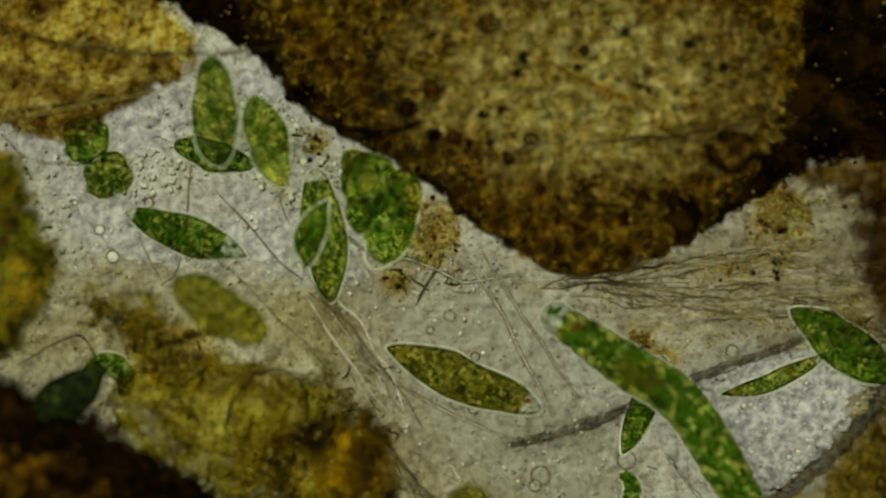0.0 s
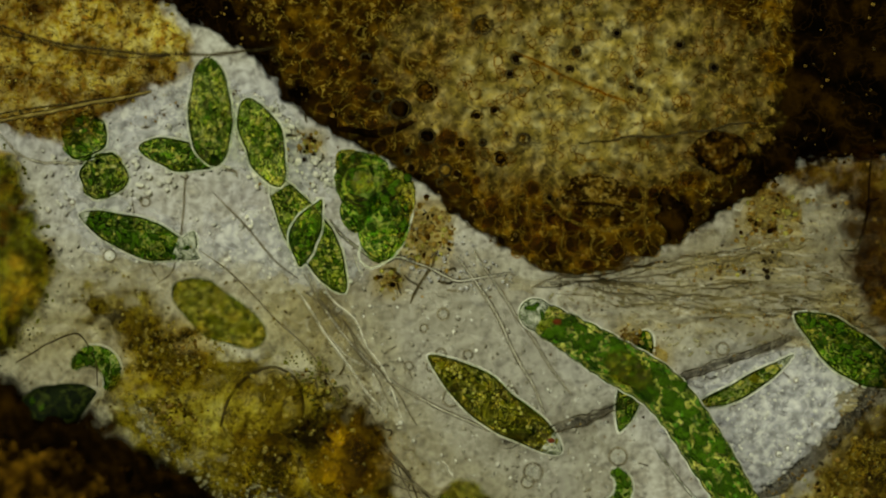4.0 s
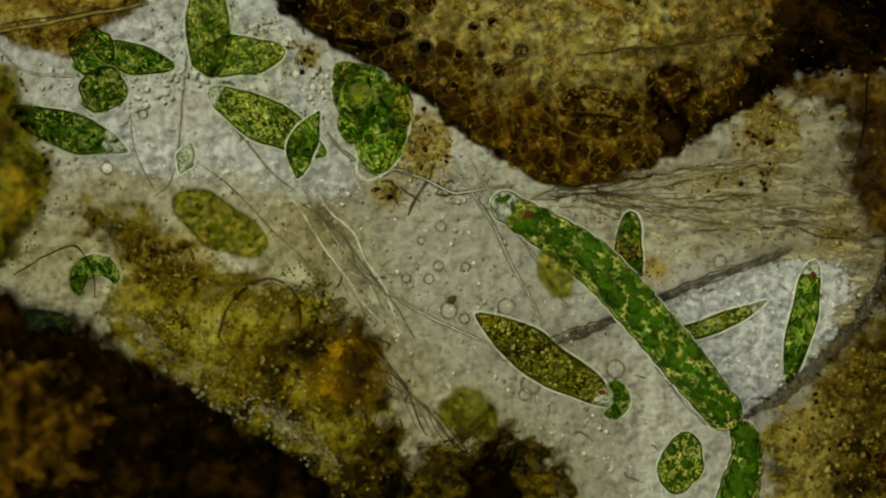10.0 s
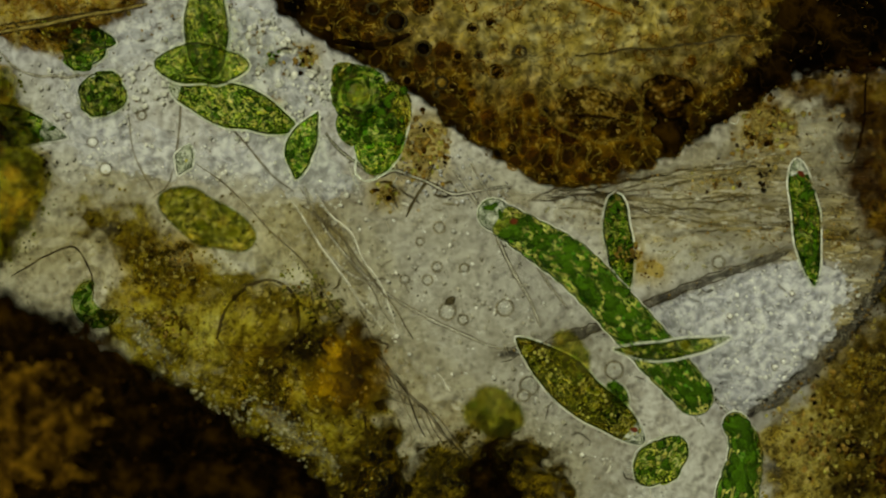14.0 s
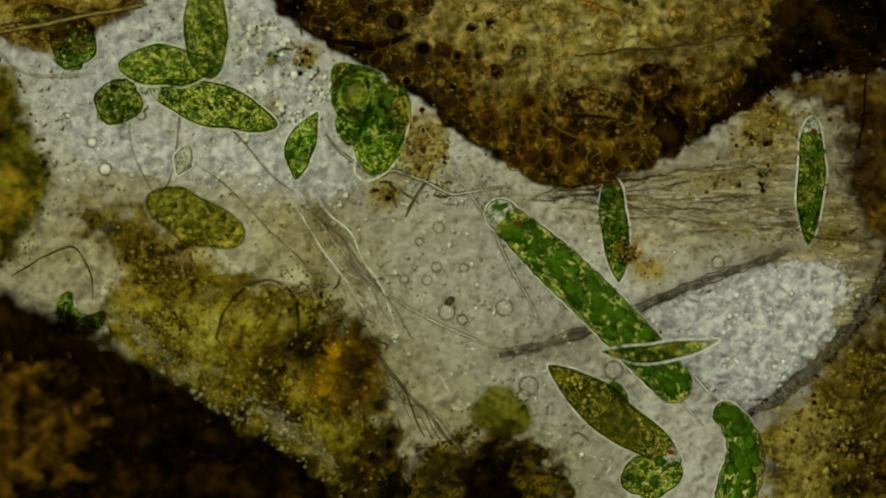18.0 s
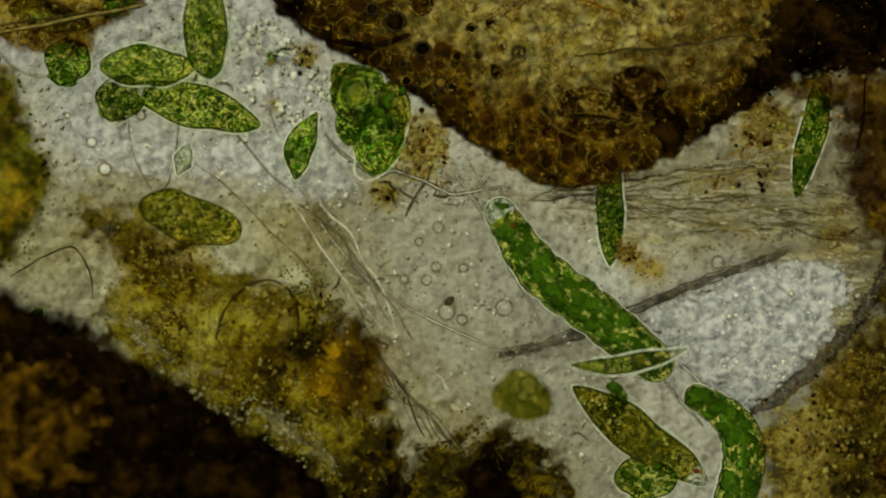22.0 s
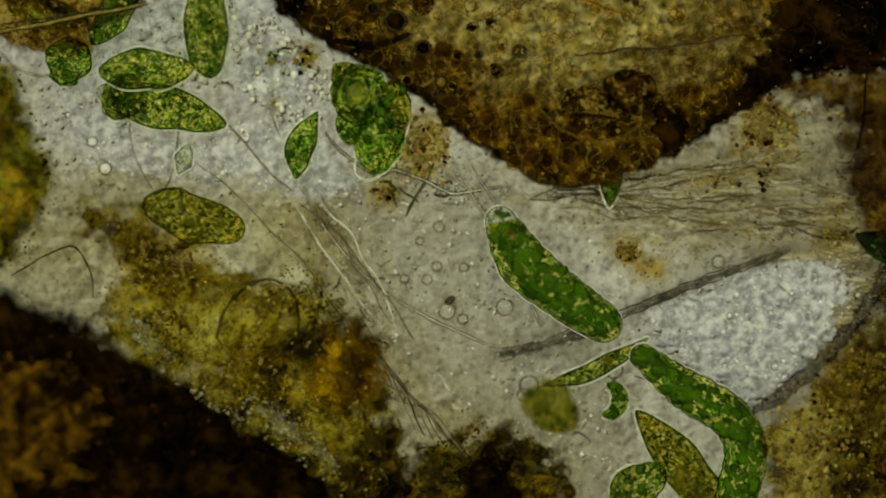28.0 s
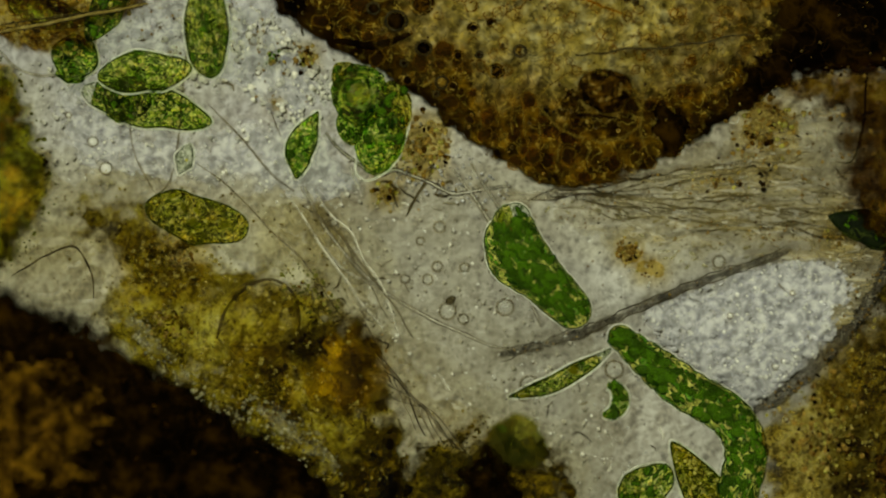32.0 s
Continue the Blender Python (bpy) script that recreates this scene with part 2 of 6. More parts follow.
    nt.links.new(p.outputs[0], mx.inputs[2])
    shader = mx.outputs[0]
    if thickness:
        xyz = nt.nodes.new("ShaderNodeSeparateXYZ")
        nt.links.new(tc.outputs["Object"], xyz.inputs[0])
        uneven = nt.nodes.new("ShaderNodeMath")
        uneven.operation = "MULTIPLY_ADD"
        uneven.inputs[1].default_value, uneven.inputs[2].default_value = -2 * ragged * thickness, ragged * thickness - rest
        nt.links.new(noise_of(nt, vec, 24, 3.0, 0.6), uneven.inputs[0])
        deep = nt.nodes.new("ShaderNodeMath")
        deep.operation = "ADD"
        nt.links.new(xyz.outputs["Z"], deep.inputs[0])
        nt.links.new(uneven.outputs[0], deep.inputs[1])
        reach = nt.nodes.new("ShaderNodeMapRange")
        reach.interpolation_type = "SMOOTHSTEP"
        for k, value in ((1, 0.0), (2, thickness), (3, 1.0), (4, 0.0)):
            reach.inputs[k].default_value = value
        nt.links.new(deep.outputs[0], reach.inputs[0])
        none = nt.nodes.new("ShaderNodeBsdfTransparent")
        fade = nt.nodes.new("ShaderNodeMixShader")
        nt.links.new(reach.outputs[0], fade.inputs[0])
        nt.links.new(shader, fade.inputs[1])
        nt.links.new(none.outputs[0], fade.inputs[2])
        shader = fade.outputs[0]
    nt.links.new(shader, out.inputs[0])
    return m


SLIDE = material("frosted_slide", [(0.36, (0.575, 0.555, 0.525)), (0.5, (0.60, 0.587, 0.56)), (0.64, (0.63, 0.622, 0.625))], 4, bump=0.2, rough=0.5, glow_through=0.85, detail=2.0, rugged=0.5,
                 relief_shading=((46, 0.40), (90, 0.40)), lines=((24, (0.88, 0.87, 0.88), 0.012, 0.45), (30, (0.24, 0.23, 0.20), 0.006, 0.45)))
LONGGREEN = material("long_cell_green", plastids=(74, (0.36, 1, 1), (0.066, 0.235, 0.006), (0.005, 0.030, 0.001), (0.58, 0.58, 0.12), 0.045), relief_shading=((52, 0.65),), stops=[(0.40, (0.006, 0.036, 0.0006)), (0.49, (0.042, 0.115, 0.002)), (0.60, (0.17, 0.26, 0.006))], scale=60, stain=(0.016, 0.05, 0.001), stain_scale=12, net=(0.003, 0.018, 0.0006), net_scale=50, net_width=0.08,
                     clear=0.15, thin=0.7, thin_scale=34, tint=(0.68, 0.88, 0.14), rough=0.35, bump=0.8, shift=0.15,
                     lines=((50, (0.003, 0.014, 0.001), 0.024, 0.92), (44, (0.85, 0.82, 0.30), 0.014, 0.95), (80, (0.50, 0.55, 0.05), 0.016, 0.7)))
LONGYELLOW = material("long_cell_yellow_green", plastids=(80, (0.5, 1, 1), (0.18, 0.22, 0.006), (0.03, 0.06, 0.001), (0.6, 0.58, 0.15), 0.06), relief_shading=((60, 0.5),), stops=[(0.40, (0.035, 0.075, 0.001)), (0.49, (0.12, 0.17, 0.004)), (0.60, (0.30, 0.31, 0.015))], scale=60, stain=(0.19, 0.19, 0.005), stain_scale=13,
                       clear=0.3, thin=0.88, thin_scale=34, tint=(0.80, 0.88, 0.18), rough=0.35, bump=0.8, shift=0.15,
                       lines=((48, (0.75, 0.71, 0.22), 0.02, 0.95), (54, (0.008, 0.022, 0.001), 0.028, 0.88), (75, (0.54, 0.54, 0.06), 0.02, 0.65)))
GREEN = stained("cell_green", [(0.36, (0.42, 0.56, 0.07)), (0.56, (1, 1, 0.55))], 84, [(0.36, (0.84, 0.90, 0.7)), (0.6, (1, 1, 1))], 17, body=0.04, plastids=(78, (0.5, 1, 1), (0.58, 0.84, 0.16), (0.15, 0.36, 0.05), (1, 1, 0.45), 0.06),
                relief_shading=((64, 0.6),), lines=((44, (1, 1, 0.62), 0.020, 0.95), (52, (0.03, 0.12, 0.015), 0.014, 1.0)))
YELLOWGREEN = stained("cell_yellow_green", [(0.36, (0.58, 0.66, 0.08)), (0.56, (1, 1, 0.6))], 84, [(0.36, (0.86, 0.90, 0.7)), (0.6, (1, 1, 1))], 17, body=0.04, plastids=(82, (0.6, 1, 1), (0.74, 0.86, 0.2), (0.24, 0.40, 0.06), (1, 1, 0.5), 0.08),
                      relief_shading=((70, 0.6),), lines=((46, (1, 1, 0.66), 0.020, 0.95), (54, (0.06, 0.15, 0.02), 0.014, 1.0)))
OLIVE = stained("cell_olive", [(0.36, (0.46, 0.46, 0.06)), (0.56, (1, 0.98, 0.5))], 92, [(0.36, (0.86, 0.86, 0.6)), (0.6, (1, 1, 1))], 14, body=0.04, plastids=(100, (0.65, 1, 1), (0.78, 0.79, 0.17), (0.30, 0.34, 0.05), (1, 0.98, 0.42), 0.09),
                relief_shading=((84, 0.6),), lines=((56, (1, 0.98, 0.5), 0.020, 0.95), (64, (0.05, 0.08, 0.012), 0.018, 1.0)))
GLOBE = stained("globe_yellow", [(0.36, (0.80, 0.82, 0.2)), (0.56, (1, 1, 0.6))], 60, [(0.38, (0.9, 0.9, 0.6)), (0.58, (1, 1, 1))], 20, body=0.12, relief_shading=((70, 0.6),))
DARKGREEN = material("cell_dark_green", [(0.4, (0.001, 0.003, 0.0005)), (0.6, (0.006, 0.011, 0.001))], 60, (0.003, 0.006, 0.001), 14, bump=0.5, gloss=0.05, lines=((40, (0.06, 0.08, 0.01), 0.015, 0.5),))
CHLORO = material("chloroplast_green", [(0.36, (0.018, 0.062, 0.001)), (0.64, (0.080, 0.165, 0.004))], 60, clear=0.15, thin=0.6, thin_scale=40, tint=(0.6, 0.9, 0.16), rough=0.3, bump=0.4, shift=0.5)
DARKRIM = material("dark_plastid_edge", [(0.35, (0.003, 0.016, 0.0006)), (0.65, (0.012, 0.045, 0.001))], 60, clear=0.25, tint=(0.35, 0.6, 0.12), rough=0.4)
HALO = material("bright_plastid_edge", [(0.38, (0.10, 0.17, 0.006)), (0.62, (0.42, 0.45, 0.04))], 45, clear=0.3, tint=(0.68, 0.82, 0.14), rough=0.3, shift=0.3)
OLIVEGRAIN = material("olive_plastid", [(0.38, (0.025, 0.034, 0.0008)), (0.62, (0.20, 0.19, 0.006))], 110, clear=0.6, tint=(0.74, 0.76, 0.16), rough=0.3, bump=0.4, shift=0.6)
PALE = material("pale_grain", [(0.35, (0.25, 0.24, 0.03)), (0.65, (0.62, 0.57, 0.13))], 70, clear=0.4, tint=(0.82, 0.84, 0.30), rough=0.2, gloss=0.3, shift=0.35)
# cell border in near-white, which puts its halo of bent light into the colour
RIM = material("pellicle_halo", [(0.35, (0.86, 0.86, 0.80)), (0.65, (0.99, 0.99, 0.97))], 60, clear=0.2, thin=0.93, thin_scale=15, tint=(0.97, 1.0, 0.93), rough=0.25, bump=0.3, glow_through=0.15)
CORTEX = material("dark_green_cell_edge", [(0.35, (0.006, 0.014, 0.001)), (0.65, (0.05, 0.07, 0.006))], 50, clear=0.3, thin=0.92, thin_scale=17, tint=(0.5, 0.6, 0.2), rough=0.4)
RED = material("eyespot_red", [(0.3, (0.05, 0.008, 0.002)), (0.7, (0.17, 0.035, 0.008))], 120, clear=0.15, tint=(0.8, 0.3, 0.2), rough=0.3)
CLEARCELL = material("colourless_plasm", [(0.38, (0.12, 0.15, 0.09)), (0.5, (0.36, 0.39, 0.29)), (0.62, (0.75, 0.77, 0.66))], 70, clear=0.4, tint=(0.85, 0.90, 0.78), rough=0.25, lines=((60, (0.05, 0.06, 0.03), 0.02, 0.7), (70, (0.95, 0.95, 0.9), 0.015, 0.8)))
BLACK = material("dark_humus", [(0.4, (0.0012, 0.0008, 0.0004)), (0.52, (0.005, 0.0025, 0.0005)), (0.66, (0.026, 0.012, 0.0008))], 18, (0.004, 0.002, 0.0005), 4, rough=0.9, bump=0.6, gloss=0.0, detail=3.0, lines=((26, (0.03, 0.015, 0.002), 0.012, 0.3),), thickness=0.016, ragged=0.45)
SOFTBLACK = material("thick_dark_humus", [(0.4, (0.0012, 0.0008, 0.0004)), (0.52, (0.005, 0.0025, 0.0005)), (0.66, (0.026, 0.012, 0.0008))], 18, (0.004, 0.002, 0.0005), 4, rough=0.9, bump=0.6, gloss=0.0, detail=3.0, lines=((26, (0.03, 0.015, 0.002), 0.012, 0.3),), thickness=0.075, ragged=0.3)
HUMUS = material("brown_humus", [(0.42, (0.002, 0.001, 0.0003)), (0.5, (0.014, 0.006, 0.0006)), (0.66, (0.10, 0.045, 0.0022))], 30, (0.006, 0.003, 0.0004), 6, rough=0.9, bump=0.8, gloss=0.0, lines=((44, (0.20, 0.10, 0.011), 0.012, 0.55), (50, (0.001, 0.001, 0.0005), 0.028, 0.85)))
HUMUSPATCH = material("reddish_brown_tissue", [(0.40, (0.008, 0.004, 0.0005)), (0.5, (0.036, 0.017, 0.001)), (0.62, (0.13, 0.066, 0.004))], 24, (0.018, 0.008, 0.0006), 6, relief_shading=((34, 0.6), (60, 0.4)), rough=0.9, bump=0.8, gloss=0.0, lines=((44, (0.20, 0.10, 0.011), 0.012, 0.55), (50, (0.001, 0.001, 0.0005), 0.012, 0.6)), thickness=0.025, rest=0.111)
# grey film that puts the lamp field's dimmer centre into colour
DIMFILM = material("dim_field_film", [(0.4, (0.20, 0.18, 0.13)), (0.6, (0.36, 0.34, 0.27))], 30, clear=0.72, thin=0.9, thin_scale=9, tint=(0.73, 0.71, 0.655), rough=0.6, gloss=0.0, thickness=0.005,
                lines=((26, (0.85, 0.84, 0.78), 0.012, 0.6), (32, (0.10, 0.09, 0.06), 0.012, 0.5)))
BROWN = material("brown_tissue", [(0.40, (0.008, 0.004, 0.0005)), (0.49, (0.05, 0.026, 0.002)), (0.6, (0.20, 0.12, 0.013))], 46, (0.028, 0.013, 0.001), 6, rough=0.8, bump=0.9, gloss=0.0, thin=0.45, thin_scale=30, tint=(0.78, 0.56, 0.15),
                 lines=((40, (0.38, 0.27, 0.06), 0.018, 0.7), (46, (0.005, 0.003, 0.0005), 0.024, 0.85)), thickness=0.025)
TISSUE = material("leaf_tissue", [(0.38, (0.0197, 0.00902, 0.00048)), (0.49, (0.064, 0.0312, 0.00112)), (0.62, (0.156, 0.0861, 0.004))], 34, (0.034, 0.016, 0.0008), 5, rough=0.8, bump=0.9, gloss=0.0,
                  detail=3.0, rugged=0.55, pits=(40, 0.40, (0.014, 0.007, 0.0005), 0.6), relief_shading=((60, 0.5), (32, 0.3)),
                  patch=((0.225, 0.435), (0.32, 0.18), [(0.36, (0.156, 0.119, 0.0208)), (0.5, (0.238, 0.19, 0.0528)), (0.64, (0.32, 0.279, 0.12))]),
                  lines=((38, (0.30, 0.22, 0.035), 0.014, 0.55), (24, (0.006, 0.003, 0.0004), 0.010, 0.6)), thickness=0.022, rest=0.024, ragged=0.35)
OCHRE = stained("ochre_sediment", relief_shading=((48, 0.55), (90, 0.4)), tones=[(0.36, (0.281, 0.234, 0.0199)), (0.48, (0.564, 0.498, 0.0465)), (0.6, (0.884, 0.808, 0.159))], scale=26, wide=[(0.36, (0.433, 0.377, 0.186)), (0.5, (0.733, 0.677, 0.345)), (0.64, (0.936, 0.921, 0.738))], wide_scale=6.0, body=0.16, thickness=0.055, detail=6.0, ragged=0.4,
                lines=((40, (0.921, 0.865, 0.279), 0.012, 0.6), (46, (0.0936, 0.0751, 0.00797), 0.018, 0.75), (90, (0.921, 0.875, 0.332), 0.03, 0.5), (80, (0.113, 0.0939, 0.0133), 0.02, 0.6)), bump=0.8)
BANK = stained("olive_bank", relief_shading=((46, 0.55), (90, 0.4)), tones=[(0.36, (0.333, 0.275, 0.0664)), (0.48, (0.666, 0.589, 0.192)), (0.6, (0.94, 0.865, 0.384))], scale=30, wide=[(0.38, (0.411, 0.361, 0.192)), (0.5, (0.783, 0.722, 0.443)), (0.64, (0.979, 0.931, 0.754))], wide_scale=6.5, body=0.2, thickness=0.05, detail=6.0, ragged=0.4,
               lines=((34, (0.93, 0.874, 0.443), 0.014, 0.65), (40, (0.0685, 0.057, 0.0111), 0.020, 0.85), (80, (0.95, 0.893, 0.458), 0.03, 0.55), (74, (0.0979, 0.0855, 0.0148), 0.022, 0.7)), bump=0.8)
MOSS = stained("green_sediment", relief_shading=((46, 0.5), (90, 0.4)), tones=[(0.36, (0.11, 0.10, 0.008)), (0.48, (0.30, 0.29, 0.022)), (0.6, (0.66, 0.58, 0.07))], scale=20, wide=[(0.38, (0.333, 0.188, 0.078)), (0.5, (0.549, 0.62, 0.273)), (0.62, (0.98, 0.808, 0.429))], wide_scale=7.5, body=0.2, thickness=0.085, detail=5.0,
               lines=((38, (0.882, 0.752, 0.187), 0.010, 0.6), (44, (0.0588, 0.0423, 0.0078), 0.020, 0.85)), bump=0.8)
FRINGE = material("golden_sediment", [(0.41, (0.016, 0.009, 0.0006)), (0.5, (0.12, 0.075, 0.005)), (0.59, (0.42, 0.29, 0.05))], 34, (0.06, 0.035, 0.002), 8, rough=0.8, bump=0.9, gloss=0.0, clear=0.1, thin=0.75, thin_scale=24, tint=(0.84, 0.70, 0.28),
                  lines=((40, (0.55, 0.42, 0.13), 0.016, 0.7), (46, (0.008, 0.005, 0.0006), 0.026, 0.9)), thickness=0.02)
GRAIN = material("brown_granule", [(0.35, (0.03, 0.016, 0.002)), (0.65, (0.26, 0.165, 0.025))], 90, clear=0.25, tint=(0.8, 0.62, 0.25), rough=0.35, bump=0.4, island=0.85, shift=0.85, gloss=0.15)
GREENGRAIN = material("olive_granule", [(0.35, (0.02, 0.016, 0.001)), (0.65, (0.16, 0.125, 0.012))], 90, clear=0.75, tint=(0.72, 0.64, 0.2), rough=0.25, bump=0.4, island=0.85, shift=0.85, gloss=0.4)
SPECK = material("glassy_speck", [(0.3, (0.60, 0.60, 0.57)), (0.7, (0.92, 0.92, 0.90))], 90, clear=0.4, rough=0.2, island=0.35)
VEIL = material("thin_brown_veil", relief_shading=((46, 0.4), (80, 0.3)), stops=[(0.4, (0.10, 0.075, 0.02)), (0.5, (0.22, 0.18, 0.08)), (0.6, (0.38, 0.34, 0.20))], scale=30, stain=(0.15, 0.11, 0.03), stain_scale=5, clear=0.62, thin=0.9, thin_scale=14, tint=(0.90, 0.87, 0.70), rough=0.5, bump=0.8, gloss=0.05,
                lines=((30, (0.85, 0.83, 0.74), 0.014, 0.7), (34, (0.05, 0.04, 0.015), 0.014, 0.7)), thickness=0.008)
FIBROUS = material("fibrous_veil", relief_shading=((46, 0.5), (80, 0.4)), stops=[(0.4, (0.11, 0.085, 0.025)), (0.5, (0.22, 0.18, 0.08)), (0.6, (0.42, 0.37, 0.22))], scale=34, stain=(0.20, 0.16, 0.06), stain_scale=5, clear=0.4, thin=0.8, thin_scale=16, tint=(0.82, 0.79, 0.68), rough=0.5, bump=0.8, gloss=0.05, stretch=(0.16, 1, 1),
                   lines=((40, (0.80, 0.78, 0.72), 0.016, 0.45), (46, (0.06, 0.05, 0.022), 0.014, 0.7), (64, (0.10, 0.085, 0.05), 0.016, 0.5)), thickness=0.007)
DROPLET = material("clear_droplet_film", [(0.4, (0.38, 0.38, 0.42)), (0.6, (0.50, 0.50, 0.545))], 30, clear=0.35, tint=(0.93, 0.93, 1.0), rough=0.3, bump=0.4, gloss=0.2, thickness=0.006, ragged=0.5,
                   relief_shading=((44, 0.6), (80, 0.45)), lines=((26, (0.86, 0.86, 0.90), 0.010, 0.5), (33, (0.2, 0.2, 0.19), 0.007, 0.5)))
DUSK = material("dusky_band", [(0.4, (0.010, 0.009, 0.007)), (0.6, (0.07, 0.06, 0.045))], 40, clear=0.15, thin=0.7, thin_scale=26, tint=(0.62, 0.60, 0.54), rough=0.6, gloss=0.0, thickness=0.012, lines=((40, (0.35, 0.33, 0.26), 0.014, 0.5), (46, (0.01, 0.01, 0.006), 0.02, 0.8)))
DARKLINE = material("dark_fibre", [(0.35, (0.012, 0.010, 0.004)), (0.65, (0.08, 0.06, 0.02))], 60, clear=0.35, thin=0.75, thin_scale=22, tint=(0.7, 0.66, 0.52), rough=0.4, shift=0.3)
LINE = material("grey_fibre", [(0.35, (0.10, 0.085, 0.05)), (0.65, (0.30, 0.26, 0.17))], 60, clear=0.5, thin=0.85, thin_scale=22, tint=(0.85, 0.82, 0.74), rough=0.35, shift=0.35)
FILM = material("clear_film", [(0.3, (0.5, 0.5, 0.46)), (0.7, (0.8, 0.8, 0.76))], 90, clear=0.75, rough=0.15)
PALELINE = material("clear_fibre", [(0.3, (0.50, 0.48, 0.40)), (0.7, (0.80, 0.78, 0.70))], 60, clear=0.4, thin=0.9, thin_scale=22, rough=0.3, shift=0.25)
TANLINE = material("yellow_fibre", [(0.35, (0.20, 0.14, 0.02)), (0.65, (0.42, 0.33, 0.10))], 60, clear=0.2, rough=0.4, shift=0.3)
ORANGE = stained("orange_brown_lump", [(0.36, (0.32, 0.235, 0.00886)), (0.48, (0.68, 0.56, 0.0266)), (0.6, (0.98, 0.8, 0.0943))], 18, [(0.38, (0.46, 0.40, 0.118)), (0.5, (0.7, 0.62, 0.266)), (0.62, (1, 0.95, 0.656))], 9, body=0.2, thickness=0.055,
                 lines=((30, (0.98, 0.86, 0.201), 0.012, 0.5), (34, (0.12, 0.06, 0.0059), 0.018, 0.6)))
PALESILT = material("pale_silt", [(0.38, (0.07, 0.06, 0.02)), (0.5, (0.19, 0.175, 0.085)), (0.62, (0.42, 0.41, 0.29))], 40, clear=0.55, thin=0.95, thin_scale=18, tint=(0.95, 0.92, 0.6), rough=0.5, bump=0.8, gloss=0.05, thickness=0.085,
                    lines=((44, (0.65, 0.64, 0.52), 0.02, 0.8), (50, (0.05, 0.045, 0.02), 0.022, 0.8)))
AMBER = material("amber_cell_wall", [(0.35, (0.06, 0.036, 0.002)), (0.65, (0.22, 0.145, 0.013))], 40, clear=0.6, thin=1.0, thin_scale=24, tint=(0.9, 0.7, 0.25), rough=0.4, bump=0.4, shift=0.45)
WALL = material("yellow_leaf_wall", [(0.35, (0.08, 0.05, 0.004)), (0.65, (0.21, 0.145, 0.018))], 40, clear=0.2, thin=0.95, thin_scale=40, tint=(0.9, 0.75, 0.35), rough=0.5, bump=0.4)
LUMEN = material("dark_cell_lumen", [(0.35, (0.008, 0.004, 0.0004)), (0.65, (0.05, 0.03, 0.0015))], 40, clear=0.6, thin=1.0, thin_scale=40, tint=(0.75, 0.58, 0.22), rough=0.6, shift=0.6)
DARKMOSS = stained("dark_green_sediment", [(0.36, (0.08, 0.06, 0.00492)), (0.48, (0.30, 0.24, 0.0205)), (0.6, (0.70, 0.58, 0.082))], 40, [(0.38, (0.12, 0.09, 0.041)), (0.5, (0.42, 0.40, 0.164)), (0.64, (0.95, 0.9, 0.492))], 8, body=0.15, thickness=0.04, detail=5.0,
                   lines=((60, (0.90, 0.80, 0.23), 0.014, 0.6), (66, (0.04, 0.03, 0.0041), 0.02, 0.8)), bump=0.8)
RUSSET = stained("russet_bank", relief_shading=((46, 0.4), (80, 0.3)), tones=[(0.36, (0.26, 0.16, 0.012)), (0.48, (0.52, 0.37, 0.035)), (0.6, (0.84, 0.66, 0.13))], scale=24, wide=[(0.38, (0.30, 0.22, 0.12)), (0.5, (0.58, 0.50, 0.34)), (0.64, (0.95, 0.9, 0.7))], wide_scale=6, body=0.15, thickness=0.085, detail=4.0, ragged=0.6,
                 lines=((40, (0.92, 0.78, 0.26), 0.012, 0.5), (46, (0.06, 0.035, 0.005), 0.018, 0.7)), bump=0.8)
AMBERBED = stained("amber_sediment", relief_shading=((46, 0.6), (90, 0.4)), tones=[(0.36, (0.34, 0.23, 0.02)), (0.48, (0.68, 0.52, 0.07)), (0.6, (1, 0.93, 0.36))], scale=34, wide=[(0.36, (0.30, 0.22, 0.12)), (0.5, (0.68, 0.60, 0.42)), (0.64, (1, 0.96, 0.8))], wide_scale=8, body=0.15, thickness=0.03, detail=5.0,
                   lines=((40, (0.97, 0.90, 0.50), 0.014, 0.6), (46, (0.06, 0.035, 0.005), 0.020, 0.8)), bump=0.8)
# dark colour for the lumps that stand for the droplets' shaded side
SHADEBEAD = material("droplet_shade_foot", [(0.3, (0.10, 0.095, 0.06)), (0.7, (0.22, 0.21, 0.16))], 60, clear=0.6, tint=(0.72, 0.70, 0.62), rough=0.4, island=0.4)
# pale colour for the lumps that stand for their lit side
LITBEAD = material("droplet_lit_crown", [(0.3, (0.80, 0.79, 0.74)), (0.7, (0.97, 0.96, 0.92))], 60, clear=0.25, tint=(1, 1, 0.98), rough=0.2, glow_through=0.25, island=0.3)
AMBERBEAD = material("amber_droplet", [(0.3, (0.18, 0.14, 0.02)), (0.7, (0.42, 0.35, 0.09))], 60, clear=0.5, tint=(0.92, 0.86, 0.45), rough=0.3, island=0.4)
GREENBEAD = material("green_droplet", [(0.3, (0.07, 0.07, 0.008)), (0.7, (0.22, 0.21, 0.03))], 60, clear=0.5, tint=(0.72, 0.76, 0.3), rough=0.3, island=0.4)
SANDBEAD = material("sandy_droplet", [(0.3, (0.22, 0.20, 0.10)), (0.7, (0.42, 0.40, 0.26))], 60, clear=0.5, tint=(0.97, 0.95, 0.8), rough=0.3, island=0.4)
